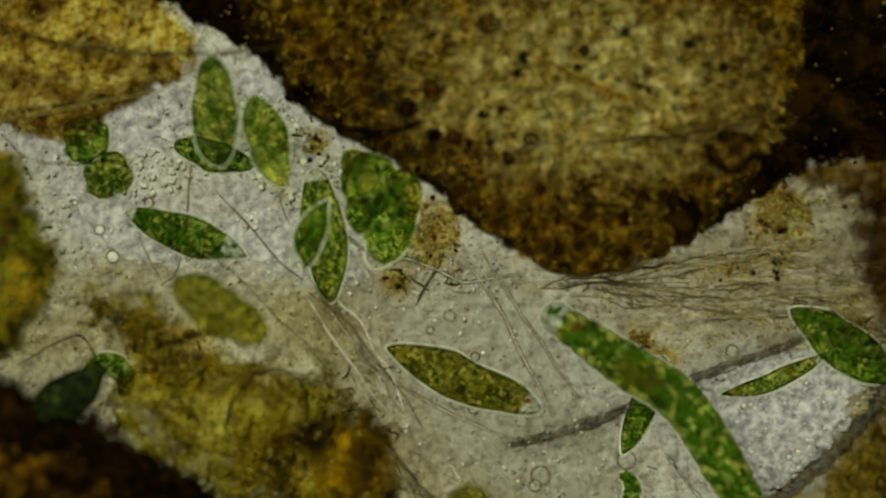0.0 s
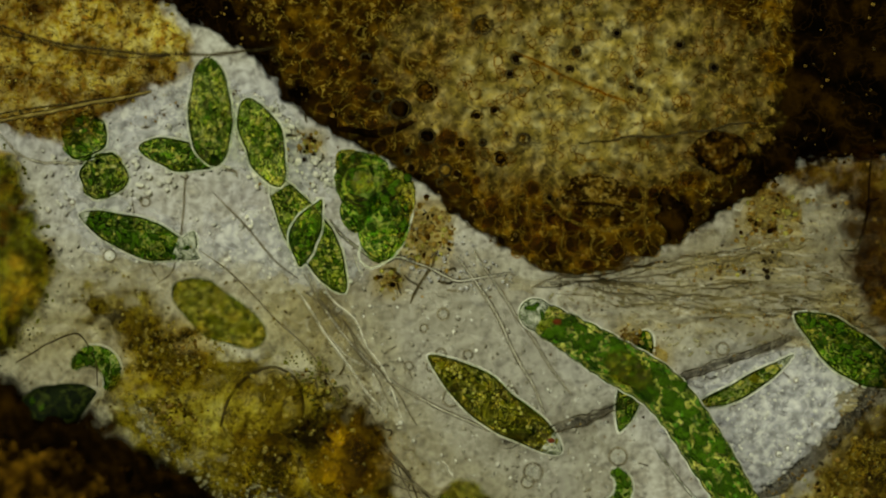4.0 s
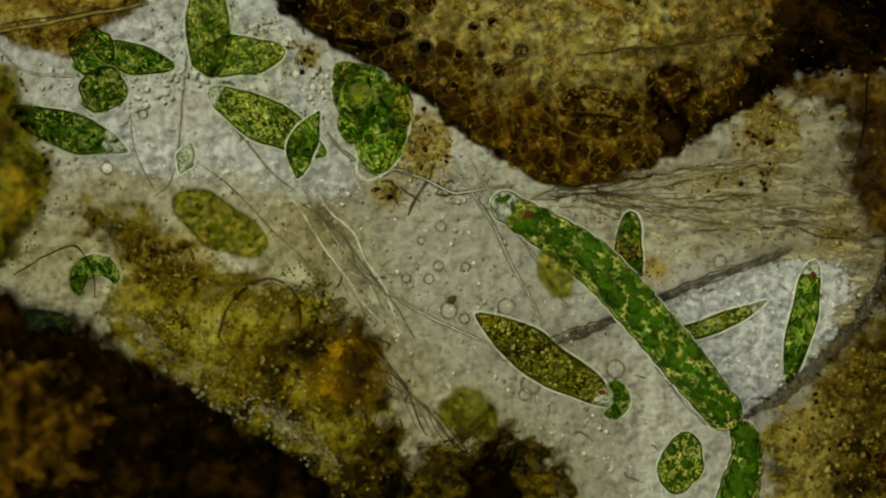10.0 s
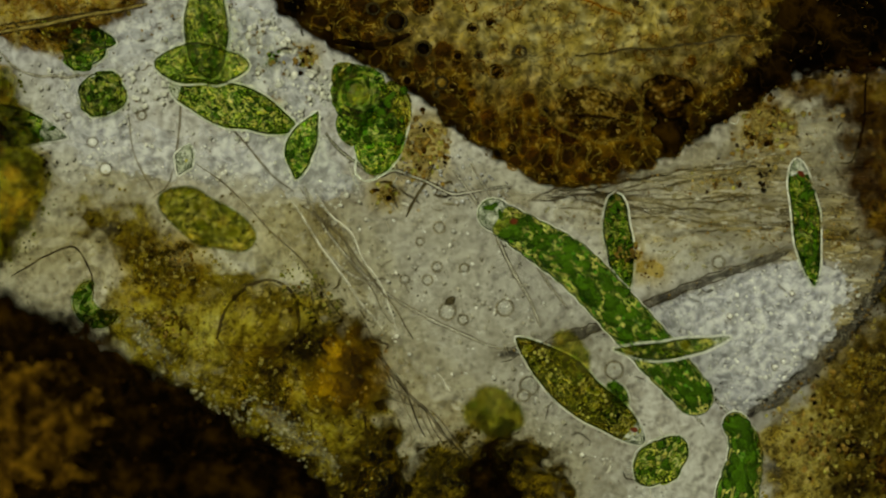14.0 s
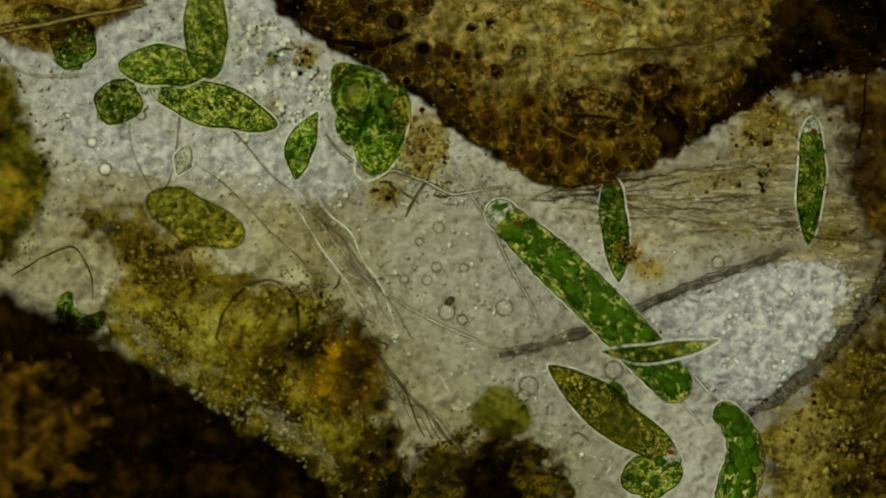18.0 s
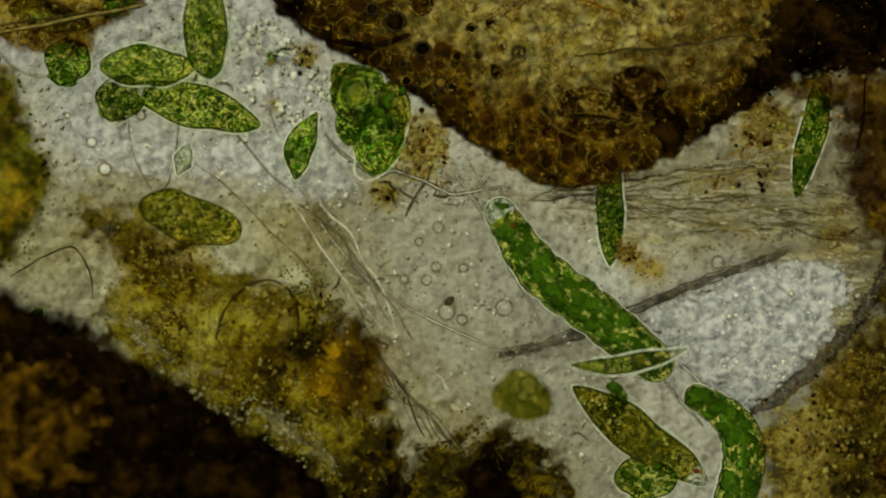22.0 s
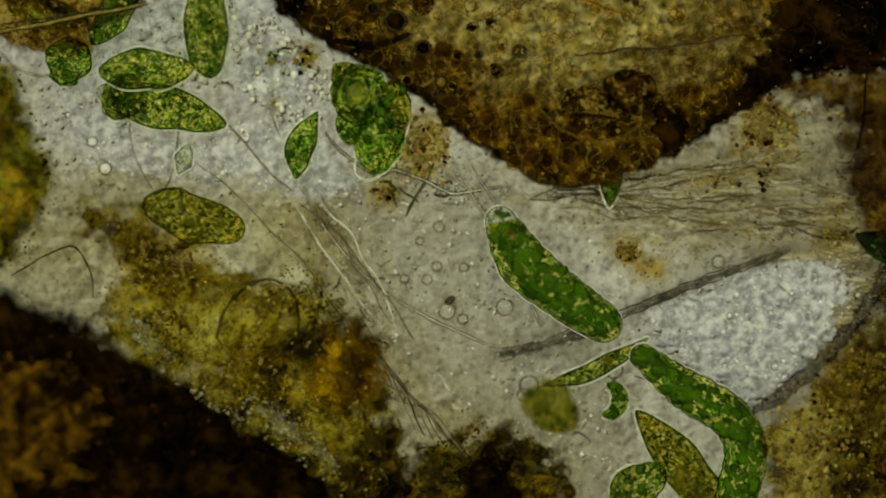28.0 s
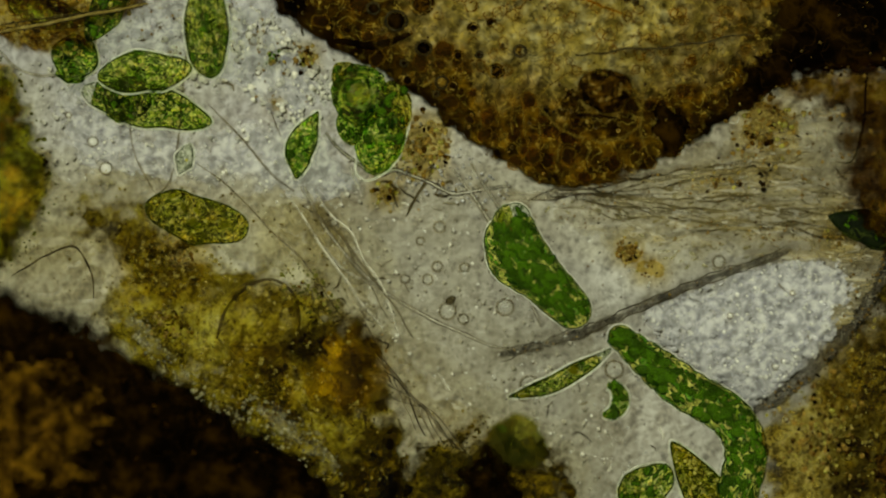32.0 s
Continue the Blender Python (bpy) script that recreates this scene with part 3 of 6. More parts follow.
LILACBEAD = material("pale_lilac_droplet", [(0.3, (0.56, 0.56, 0.60)), (0.7, (0.80, 0.80, 0.86))], 60, clear=0.55, tint=(0.99, 0.99, 1), rough=0.2, island=0.3)
# near-white colour that paints a glow on the droplets
GLINT = material("droplet_glow", [(0.3, (0.90, 0.90, 0.88)), (0.7, (0.98, 0.98, 0.97))], 60, clear=0.05, rough=0.2, glow_through=0.25)

# ---- builders ----
def part(name, bm, mat, parent=None, label="", smooth=True):
    me = bpy.data.meshes.new(name)
    bm.to_mesh(me)
    bm.free()
    me.materials.append(mat)
    if smooth:
        me.shade_smooth()
    ob = new(name, me)
    if parent:
        ob.parent = parent
    if label:
        tagged(ob, label)
    return ob


def thing(name, label, category, group="", kind="", place=None):
    ob = tagged(new(name), label, category, group, kind)
    ob.empty_display_size = 0.02
    if place is not None:
        ob.matrix_basis = place
    return ob


def spline(points, n):
    """n places at even steps along a smooth line through the points."""
    pts = [Vector(p) for p in points]
    pts = [2 * pts[0] - pts[1], *pts, 2 * pts[-1] - pts[-2]]
    fine = []
    for a, b, c, d in zip(pts, pts[1:], pts[2:], pts[3:]):
        for i in range(24):
            s = i / 24
            fine.append(0.5 * (2 * b + (c - a) * s + (2 * a - 5 * b + 4 * c - d) * s * s + (3 * b - a - 3 * c + d) * s ** 3))
    fine.append(pts[-2])
    run = [0.0]
    for a, b in zip(fine, fine[1:]):
        run.append(run[-1] + (b - a).length)
    out, j = [], 0
    for i in range(n):
        want = run[-1] * i / (n - 1)
        while j < len(run) - 2 and run[j + 1] < want:
            j += 1
        f = (want - run[j]) / max(1e-9, run[j + 1] - run[j])
        out.append(fine[j].lerp(fine[j + 1], min(1, max(0, f))))
    return out


def loft(bm, spine, radii, squash=0.7, segs=14):
    """A closed tube of oval rings along a spine that lies flat."""
    rings = []
    for i, (p, r) in enumerate(zip(spine, radii)):
        d = (spine[min(i + 1, len(spine) - 1)] - spine[max(i - 1, 0)])
        d.normalize()
        side = Vector((-d.y, d.x, 0))
        side = side.normalized() if side.length > 1e-6 else Vector((0, 1, 0))
        up = d.cross(side)
        if up.z < 0:
            up = -up
        rings.append([bm.verts.new(p + side * (r * math.cos(2 * math.pi * k / segs)) + up * (r * squash * math.sin(2 * math.pi * k / segs))) for k in range(segs)])
    for a, b in zip(rings, rings[1:]):
        for k in range(segs):
            bm.faces.new((a[k], a[(k + 1) % segs], b[(k + 1) % segs], b[k]))
    for ring, p in ((rings[0], spine[0]), (rings[-1], spine[-1])):
        c = bm.verts.new(p)
        for k in range(segs):
            bm.faces.new((ring[k], ring[(k + 1) % segs], c))
    bmesh.ops.recalc_face_normals(bm, faces=bm.faces)
    return bm


def ball(bm, centre, rx, ry, rz, turn=0.0, sub=1, rough=0.0):
    """An uneven rounded lump."""
    m = Matrix.Translation(centre) @ Matrix.Rotation(turn, 4, "Z") @ Matrix.Diagonal((rx, ry, rz, 1))
    made = bmesh.ops.create_icosphere(bm, subdivisions=sub, radius=1.0, matrix=m)
    if rough:
        for v in made["verts"]:
            v.co += (v.co - Vector(centre)) * rough * noise.noise(v.co * 60 + Vector(centre) * 7)


ICO = None


def scatter(places):
    """Many small lumps in one mesh: places are (centre, rx, ry, rz, turn)."""
    global ICO
    if ICO is None:
        b = bmesh.new()
        bmesh.ops.create_icosphere(b, subdivisions=1, radius=1.0)
        b.verts.ensure_lookup_table()
        ICO = (np.array([v.co[:] for v in b.verts]), np.array([[v.index for v in f.verts] for f in b.faces]))
        b.free()
    co, fa = ICO
    allv, allf = [], []
    for i, (c, rx, ry, rz, turn) in enumerate(places):
        v = co * (1 + np.random.uniform(-0.22, 0.22, (len(co), 1))) * (rx, ry, rz)
        cs, sn = math.cos(turn), math.sin(turn)
        allv.append(np.column_stack((v[:, 0] * cs - v[:, 1] * sn, v[:, 0] * sn + v[:, 1] * cs, v[:, 2])) + np.array(c[:]))
        allf.append(fa + i * len(co))
    return np.concatenate(allv), np.concatenate(allf)


def stuff(name, places, mat, parent=None, label="", category="", kind="stuff"):
    v, f = scatter(places)
    me = bpy.data.meshes.new(name)
    me.from_pydata(v.tolist(), [], f.tolist())
    me.materials.append(mat)
    me.shade_smooth()
    ob = new(name, me)
    ob.parent = parent
    return tagged(ob, label, category, "", kind)


def inside(px, py, outline):
    """Signed distance to a closed outline, positive inside; arrays in, array out."""
    poly = np.array(outline, float)
    best, ins = np.full(px.shape, 1e9), np.zeros(px.shape, bool)
    for (x1, y1), (x2, y2) in zip(poly, np.roll(poly, -1, 0)):
        dx, dy = x2 - x1, y2 - y1
        s = np.clip(((px - x1) * dx + (py - y1) * dy) / (dx * dx + dy * dy), 0, 1)
        best = np.minimum(best, np.hypot(px - x1 - s * dx, py - y1 - s * dy))
        ins ^= ((y1 > py) != (y2 > py)) & (px < (x2 - x1) * (py - y1) / (y2 - y1 + 1e-12) + x1)
    return np.where(ins, best, -best)


def rounded(outline, n=8):
    """The outline with its corners drawn round."""
    k, out = len(outline), []
    for i in range(k):
        a, b, c, d = (Vector(outline[(i + j) % k]) for j in (-1, 0, 1, 2))
        for q in range(n):
            s = q / n
            out.append(tuple(0.5 * (2 * b + (c - a) * s + (2 * a - 5 * b + 4 * c - d) * s * s + (3 * b - a - 3 * c + d) * s ** 3)))
    return out


def mound(name, outline, height, slope, mat, parent, step=9.0, wave=10.0, lumps=0.012, lump_size=26.0, base=0.0, label="", floor=-0.012):
    """A heap with an uneven outline (plan units); it sinks into its support at its edge."""
    line = rounded(outline)
    us, vs = [p[0] for p in line], [p[1] for p in line]
    gu, gv = np.meshgrid(np.arange(min(us) - 3 * step, max(us) + 3 * step, step), np.arange(min(vs) - 3 * step, max(vs) + 3 * step, step))
    d = inside(gu, gv, line)
    rows, cols = gu.shape
    bm = bmesh.new()
    grid = {}
    for i in range(rows):
        for j in range(cols):
            if d[i, j] < -2.5 * step - wave:
                continue
            u, v = gu[i, j], gv[i, j]
            q = Vector((u, v, 0))
            e = d[i, j] + wave * (noise.fractal(q / 34, 0.8, 2.0, 3))
            f = math.tanh(e / slope) if e > 0 else e / slope
            h = height * f
            if e > 0:
                h += lumps * noise.fractal(q / lump_size + Vector((0, 0, height * 9)), 0.7, 2.1, 4) * min(1, e / 12)
            grid[i, j] = bm.verts.new(at(u, v, base + max(h, floor)))
    for (i, j), a in list(grid.items()):
        quad = [a, grid.get((i, j + 1)), grid.get((i + 1, j + 1)), grid.get((i + 1, j))]
        if all(quad):
            bm.faces.new(quad)
    loose = [v for v in bm.verts if not v.link_faces]
    bmesh.ops.delete(bm, geom=loose, context="VERTS")
    bmesh.ops.recalc_face_normals(bm, faces=bm.faces)
    bm.normal_update()
    if sum(f.normal.z for f in bm.faces) < 0:
        bmesh.ops.reverse_faces(bm, faces=bm.faces)
    return part(name, bm, mat, parent, label)


def sprinkle(outline, n, low, high, z, seed, spread=0.0, margin=6):
    """Places for n granules inside an outline, sizes low to high, in plan units."""
    rnd = np.random.RandomState(seed)
    line = rounded(outline)
    us, vs = [p[0] for p in line], [p[1] for p in line]
    out = []
    while len(out) < n:
        u, v = rnd.uniform(min(us), max(us), 400), rnd.uniform(min(vs), max(vs), 400)
        d = inside(u, v, line)
        for a, b, e in zip(u, v, d):
            if e > margin and len(out) < n and noise.noise(Vector((a, b, seed)) / 45) > spread - 0.35:
                r = (low + (high - low) * rnd.rand() ** 2) / 1000
                zz = z(e) if callable(z) else z
                out.append((at(a, b, zz), r, r * rnd.uniform(0.6, 1.0), r * rnd.uniform(0.6, 0.9), rnd.uniform(0, 3.1)))
    return out


DISC = {}


def disc_mesh(kind, mat, rnd=None):
    """A small uneven lens or bead, one of four shapes shared by all alike grains."""
    which = rnd.randrange(4) if rnd else 0
    if (kind, mat.name, which) not in DISC:
        bm = bmesh.new()
        flat = (1, (0.36, 0.44, 0.55, 0.7)[which], 0.34, 1) if kind == "disc" else (1, 1, 0.8, 1)
        bmesh.ops.create_icosphere(bm, subdivisions=2, radius=1.0, matrix=Matrix.Diagonal(flat))
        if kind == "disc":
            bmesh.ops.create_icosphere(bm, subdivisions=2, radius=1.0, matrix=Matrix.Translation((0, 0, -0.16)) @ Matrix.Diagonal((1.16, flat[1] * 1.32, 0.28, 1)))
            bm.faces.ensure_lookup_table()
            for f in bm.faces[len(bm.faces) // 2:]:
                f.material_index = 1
        for v in bm.verts:
            v.co.xy *= 1 + (0.45 if kind == "disc" else 0.2) * noise.noise(v.co * 1.3 + Vector((which * 9.1, 3, 0)))
        me = bpy.data.meshes.new(kind)
        bm.to_mesh(me)
        bm.free()
        me.materials.append(mat)
        if kind == "disc":
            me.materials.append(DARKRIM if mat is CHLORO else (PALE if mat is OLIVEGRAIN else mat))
        me.shade_smooth()
        DISC[kind, mat.name, which] = me
    return DISC[kind, mat.name, which]


def grain(name, mesh, parent, x, y, z, r, turn, tilt=0.0):
    ob = new(name, mesh)
    ob.parent = parent
    ob.matrix_basis = Matrix.LocRotScale((x, y, z), Euler((tilt, 0, turn)), (r, r, r))
    return ob


def profile(s, head, tail):
    """Half width along a cell, 0 to 1; head and tail are how sharp the ends are (0.5 is an oval)."""
    return max(0.0, math.sin(math.pi * s)) ** (1.25 * (head if s < 0.5 else tail))


def cell(name, label, length, radius, mat=None, chl=CHLORO, bend=0.0, head=0.45, tail=0.75, grains=40, eyespot=False, group="green cells", seed=1, rim=3.6,
         pale=8, flagellum=False, eye_at=0.12, squash=0.5, clear_head=0.0, z=0.0, size=(6, 10), tips=(0.0, 0.0)):
    """A spindle-shaped one-celled alga lying along x, its front at -x, resting on z = 0."""
    rnd = random.Random(seed)
    mat = mat or GREEN
    L, R = length / 1000, radius / 1000
    top = thing(name, label, "alga cell", group)
    n = 26

    def mid(s):
        sway = R * (0.08 * math.sin(2 * math.pi * s + seed * 1.7) + 0.05 * math.sin(4.3 * math.pi * s + seed * 2.9)) * math.sin(math.pi * min(1, max(0, s)))
        return Vector(((s - 0.5) * L, bend / 1000 * (1 - (2 * s - 1) ** 2) + sway, z + R * squash + 0.004))

    def wide(s):
        return R * max(0.03, profile(max(0.0, min(1.0, s)), head, tail) * (0.98 - 0.05 * math.cos(7 * s + seed) + 0.025 * math.sin(15 * s + 2.3 * seed) + 0.014 * math.sin(27 * s + 3.1 * seed)))

    steps = [0.5 - 0.5 * math.cos(math.pi * i / (n - 1)) for i in range(n)]
    body = part("body", loft(bmesh.new(), [mid(s) for s in steps], [wide(s) for s in steps], squash), mat, top)
    e = rim / 1000

    def ring(out, thick, low):
        """A closed tube round the cell's outline."""
        side = [Vector((mid(s).x, mid(s).y + wide(s) + out, low)) for s in steps]
        other = [Vector((mid(s).x, mid(s).y - wide(s) - out, low)) for s in reversed(steps)]
        loop = [side[0] * 0.5 + other[-1] * 0.5 - Vector((out, 0, 0))] + side[1:-1] + [side[-1] * 0.5 + other[0] * 0.5 + Vector((out, 0, 0))] + other[1:-1]
        return loft(bmesh.new(), loop + loop[:1], [thick * (1 + 0.3 * noise.noise(p * 30 + Vector((seed, 0, 0)))) for p in loop + loop[:1]], 0.6, 6)

    if rim or z < 0.04:
        part("cortex", ring(-0.0004, 0.0015, z + R * squash + 0.002), CORTEX, top, "dark cell edge")
    # white tube along the border, in place of the halo of refracted light
    if rim:
        part("pellicle", ring(0.0030, 0.0017, z + 0.010), RIM, top, "cell border with a bright halo put in")
    grains, pale = int(0.3 * grains), int(0.5 * pale)
    for i in range(grains + pale):
        for _ in range(20):
            s, q = rnd.uniform(0.08 + clear_head, 0.94), rnd.uniform(-0.76, 0.76)
            if wide(s) > 0.35 * R:
                break
        p, w = mid(s), wide(s)
        zz = p.z + w * squash * math.sqrt(max(0, 1 - q * q)) * 0.98
        ps = i >= grains
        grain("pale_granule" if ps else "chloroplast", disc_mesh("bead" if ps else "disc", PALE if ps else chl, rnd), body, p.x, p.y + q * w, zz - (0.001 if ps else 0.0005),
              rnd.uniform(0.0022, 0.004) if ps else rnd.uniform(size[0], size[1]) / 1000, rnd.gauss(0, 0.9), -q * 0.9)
    for f, name_of, label_of in ((tips[0], "clear_front", "clear front end"), (tips[1], "clear_tail", "clear tail end")):
        if f:
            run = [0.002 + f * k / 9 for k in range(10)]
            run = run if name_of == "clear_front" else [1 - q for q in run]
            part(name_of, loft(bmesh.new(), [mid(q) for q in run], [wide(q) * 1.03 + 0.0004 for q in run], squash * 1.06), CLEARCELL, top, label_of)
            bm = bmesh.new()
            q = f * 0.62 if name_of == "clear_front" else 1 - f * 0.62
            ball(bm, mid(q) + Vector((0, 0.1 * wide(q), wide(q) * squash * 0.8)), 0.34 * wide(q), 0.30 * wide(q), 0.2 * wide(q), 0.4, 2, 0.2)
            part("vacuole", bm, FILM, top, "small clear vacuole")
    if eyespot:
        p = mid(eye_at)
        bm = bmesh.new()
        ball(bm, (p.x, p.y + 0.25 * wide(eye_at), p.z + wide(eye_at) * squash * 0.8), 0.008, 0.0055, 0.005, 0.6, 2, 0.35)
        part("eyespot", bm, RED, top, "red eyespot near the front end")
    if flagellum:
        pts = [mid(0.0) + Vector((-0.012 * k, 0.008 * math.sin(k * 1.1 + seed), 0.0)) for k in range(6)]
        part("flagellum", loft(bmesh.new(), spline(pts, 16), [0.0014] * 16, 1.0, 6), PALELINE, top, "thin clear whip at the front")
    return top


def fibre(name, label, points, width, mat, z=0.004, group="", category="fibre", n=40, taper=0.5, wob=0.0, seed=0, core=None):
    """A thread with uneven width and, where it is given, a paler core."""
    pts = spline([at(u, v) for u, v in points], n)
    out, rad = [], []
    for i, p in enumerate(pts):
        k = wob * noise.noise(p * 13 + Vector((seed * 7.31, seed * 1.7, 0))) / 1000
        j = 0.35 * wob * noise.noise(p * 44 + Vector((0, seed * 3.77, 5))) / 1000
        out.append(Vector((p.x + k + j, p.y + k - j, z + width / 2000)))
        s = i / (n - 1)
        rad.append(width / 2000 * (1 - taper * abs(2 * s - 1) ** 3) * (1 + 0.35 * noise.noise(p * 60)))
    if not core:
        return tagged(part(name, loft(bmesh.new(), out, rad, 0.8, 6), mat), label, category, group)
    top = thing(name, label, category, group)
    part("edge", loft(bmesh.new(), out, rad, 0.6, 6), mat, top)
    part("core", loft(bmesh.new(), [p + Vector((0, 0, width / 2400)) for p in out], [0.45 * r for r in rad], 0.7, 6), core, top, "paler core of the thread")
    return top


# ---- the glass slide ----
def slide():
    bm = bmesh.new()
    bmesh.ops.create_cube(bm, size=1.0, matrix=Matrix.Translation((0.05, 0.08, -0.012)) @ Matrix.Diagonal((3.4, 2.6, 0.024, 1)))
    bmesh.ops.bevel(bm, geom=bm.edges[:], offset=0.006, segments=2, affect="EDGES")
    tagged(part("ground", bm, SLIDE, smooth=False), "frosted glass slide lit from below", "slide", "", "structure")


slide()

# ---- heaps of plant remains and sediment ----
TOP_LINE = [(120, -330), (300, -130), (420, -55), (500, 30), (590, 95), (700, 155), (800, 235), (900, 300), (985, 338), (1080, 325), (1180, 285), (1290, 220), (1365, 165), (1440, 140), (1600, 130), (1800, 110), (1720, -330)]
TOP_TISSUE = [(400, -200), (460, -50), (552, 56), (648, 124), (735, 182), (825, 248), (905, 310), (1000, 342), (1100, 326), (1200, 282), (1268, 222), (1330, 150), (1375, 85), (1397, -5), (1405, -110), (1380, -240), (900, -310)]
LOW_LINE = [(-300, 375), (-55, 462), (20, 503), (122, 543), (214, 592), (314, 655), (414, 708), (496, 763), (578, 832), (720, 1040), (300, 1200), (-300, 1150)]


MORE_PORES = [(770 + 130 * math.sin(2.3 * k), 60 + 110 * math.cos(1.7 * k), 5 + (k * 7) % 5) for k in range(9)] + [(1120 + 200 * math.sin(1.9 * k), -60 + 70 * math.cos(2.6 * k), 4 + (k * 5) % 4) for k in range(6)]


def plant_fragment():
    top = thing("plant_fragment", "dark brown decayed leaf fragment with a pale thin patch", "plant debris")
    mound("rim", TOP_LINE, 0.03, 18, BLACK, top, step=7, lumps=0.008, wave=14, label="thick black edge of the fragment")
    mound("tissue", TOP_TISSUE, 0.03, 60, TISSUE, top, step=6, base=0.024, lumps=0.011, lump_size=16, wave=22, label="granular brown and pale tissue", floor=-0.05)
    stuff("granule_layer", sprinkle(TOP_TISSUE, 500, 2, 5, lambda e: 0.026 + 0.03 * math.tanh(e / 60), 3, 0.1), GRAIN, top, "brown granules on the tissue")
    stuff("granule_edge", sprinkle(TOP_LINE, 350, 2, 5, lambda e: 0.03 * math.tanh(e / 18), 5, 0.15, -8), GRAIN, top, "loose brown granules at the edge")
    for k, (u, v, r) in enumerate([(748, 90, 14), (808, 103, 9), (917, 95, 11), (700, 42, 19), (745, 12, 20), (845, -105, 18), (905, -45, 10), (875, 130, 13), (780, 150, 11),
                                   (660, 20, 11), (835, 55, 9), (1010, -60, 7), (1080, -90, 7), (1120, -20, 6), (1190, -70, 8), (1250, -30, 7), (1010, 180, 10), (960, 200, 8)] + MORE_PORES):
        ring = [at(u + r * math.cos(a), v + r * 0.9 * math.sin(a), 0.058) for a in np.linspace(0, 2 * math.pi, 15)]
        part("pore_rim", loft(bmesh.new(), ring, [0.0026] * 15, 1.0, 6), BROWN if k % 3 == 1 else DARKLINE, top)
        bm = bmesh.new()
        ball(bm, at(u, v, 0.055), r / 1250, r / 1300, 0.007, 0, 2, 0.2)
        part("pore", bm, (BLACK, HUMUS, BROWN)[k % 3] if r > 10 else BLACK, top)
    rnd = random.Random(9)
    shapes = []
    for q in range(5):
        loop = [Vector((math.cos(a) * (1 + 0.6 * noise.noise(Vector((q * 5.3, math.cos(a), math.sin(a))))), math.sin(a) * (0.8 + 0.6 * noise.noise(Vector((q * 2.9 + 7, math.cos(a), math.sin(a))))), 0)) for a in np.linspace(0, 2 * math.pi, 15)[:-1]]
        bm = loft(bmesh.new(), loop + loop[:1], [0.11 + 0.08 * noise.noise(p * 2 + Vector((q, 0, 0))) for p in loop + loop[:1]], 0.8, 5)
        wall = bpy.data.meshes.new("leaf_cell_wall")
        bm.to_mesh(wall)
        bm.free()
        wall.materials.append(AMBER)
        bm = bmesh.new()
        ball(bm, (0, 0, -0.1), 0.9, 0.75, 0.2, 0, 2, 0.1)
        lumen = bpy.data.meshes.new("lumen")
        bm.to_mesh(lumen)
        bm.free()
        lumen.materials.append(LUMEN)
        for me in (wall, lumen):
            me.shade_smooth()
        shapes.append((wall, lumen))
    line = rounded(TOP_TISSUE)
    spots = [(560 + 29 * j + 14 * (i % 2) + rnd.gauss(0, 5), -60 + 25 * i + rnd.gauss(0, 5)) for i in range(17) for j in range(23)]
    deep = inside(np.array([p[0] for p in spots]), np.array([p[1] for p in spots]), line)
    for (u, v), e in zip(spots, deep):
        if 16 < e < 125 and u < 1230 and rnd.random() < 0.34:
            wall, lumen = shapes[rnd.randrange(5)]
            z, r, turn = 0.024 + 0.03 * math.tanh(e / 60) + rnd.uniform(0.0, 0.025), rnd.uniform(0.008, 0.019), rnd.uniform(0, 6.28)
            body = grain("leaf_cell_wall", wall, top, *at(u, v, z + 0.002), r, turn)
            inner = new("lumen", lumen)
            inner.parent = body
    for k in range(260):
        u, v = rnd.uniform(760, 1390), rnd.uniform(-220, 130)
        e = float(inside(np.array([u]), np.array([v]), line)[0])
        if e > 40:
            grain("leaf_cell_wall", shapes[rnd.randrange(5)][0], top, *at(u, v, 0.05 + rnd.uniform(0.0, 0.02)), rnd.uniform(0.006, 0.011), rnd.uniform(0, 6.28))
    return top


def low_fragment():
    top = thing("humus_fragment", "black and dark brown lump of humus", "plant debris")
    mound("body", LOW_LINE, 0.12, 42, SOFTBLACK, top, step=9, lumps=0.03, lump_size=40, wave=16)
    patch = [(-60, 640), (60, 610), (150, 630), (205, 680), (215, 760), (150, 850), (60, 890), (-80, 860)]
    mound("brown_patch", patch, 0.04, 60, HUMUSPATCH, top, step=8, base=0.112, lumps=0.02, wave=45, label="reddish brown tissue with dark pits", floor=-0.05)
    stuff("granule_layer", sprinkle(LOW_LINE, 350, 2, 5, lambda e: 0.12 * math.tanh(e / 42) + 0.004, 8, 0.3, 8), HUMUS, top, "brown granules")
    rnd = random.Random(4)
    for k in range(26):
        u, v, r = 125 + rnd.gauss(0, 36), 672 + rnd.gauss(0, 30), rnd.uniform(5, 11)
        bm = bmesh.new()
        ball(bm, at(u, v, 0.150), r / 1000, 0.8 * r / 1000, 0.006, rnd.random(), 2, 0.3)
        part("pit", bm, BLACK, top)


plant_fragment()
low_fragment()


def heap(name, label, outline, height, slope, mat, gmat, count, sizes, seed, step=9, wave=16, lumps=0.014, extra=None, lump_size=24):
    top = thing(name, label, "sediment")
    mound("body", outline, height, slope, mat, top, step=step, wave=wave, lumps=lumps, lump_size=lump_size)
    stuff("granule_layer", sprinkle(outline, count, *sizes, lambda e: height * math.tanh(e / slope) + 0.003, seed, 0.1, 1), gmat, top, "loose granules")
    return top


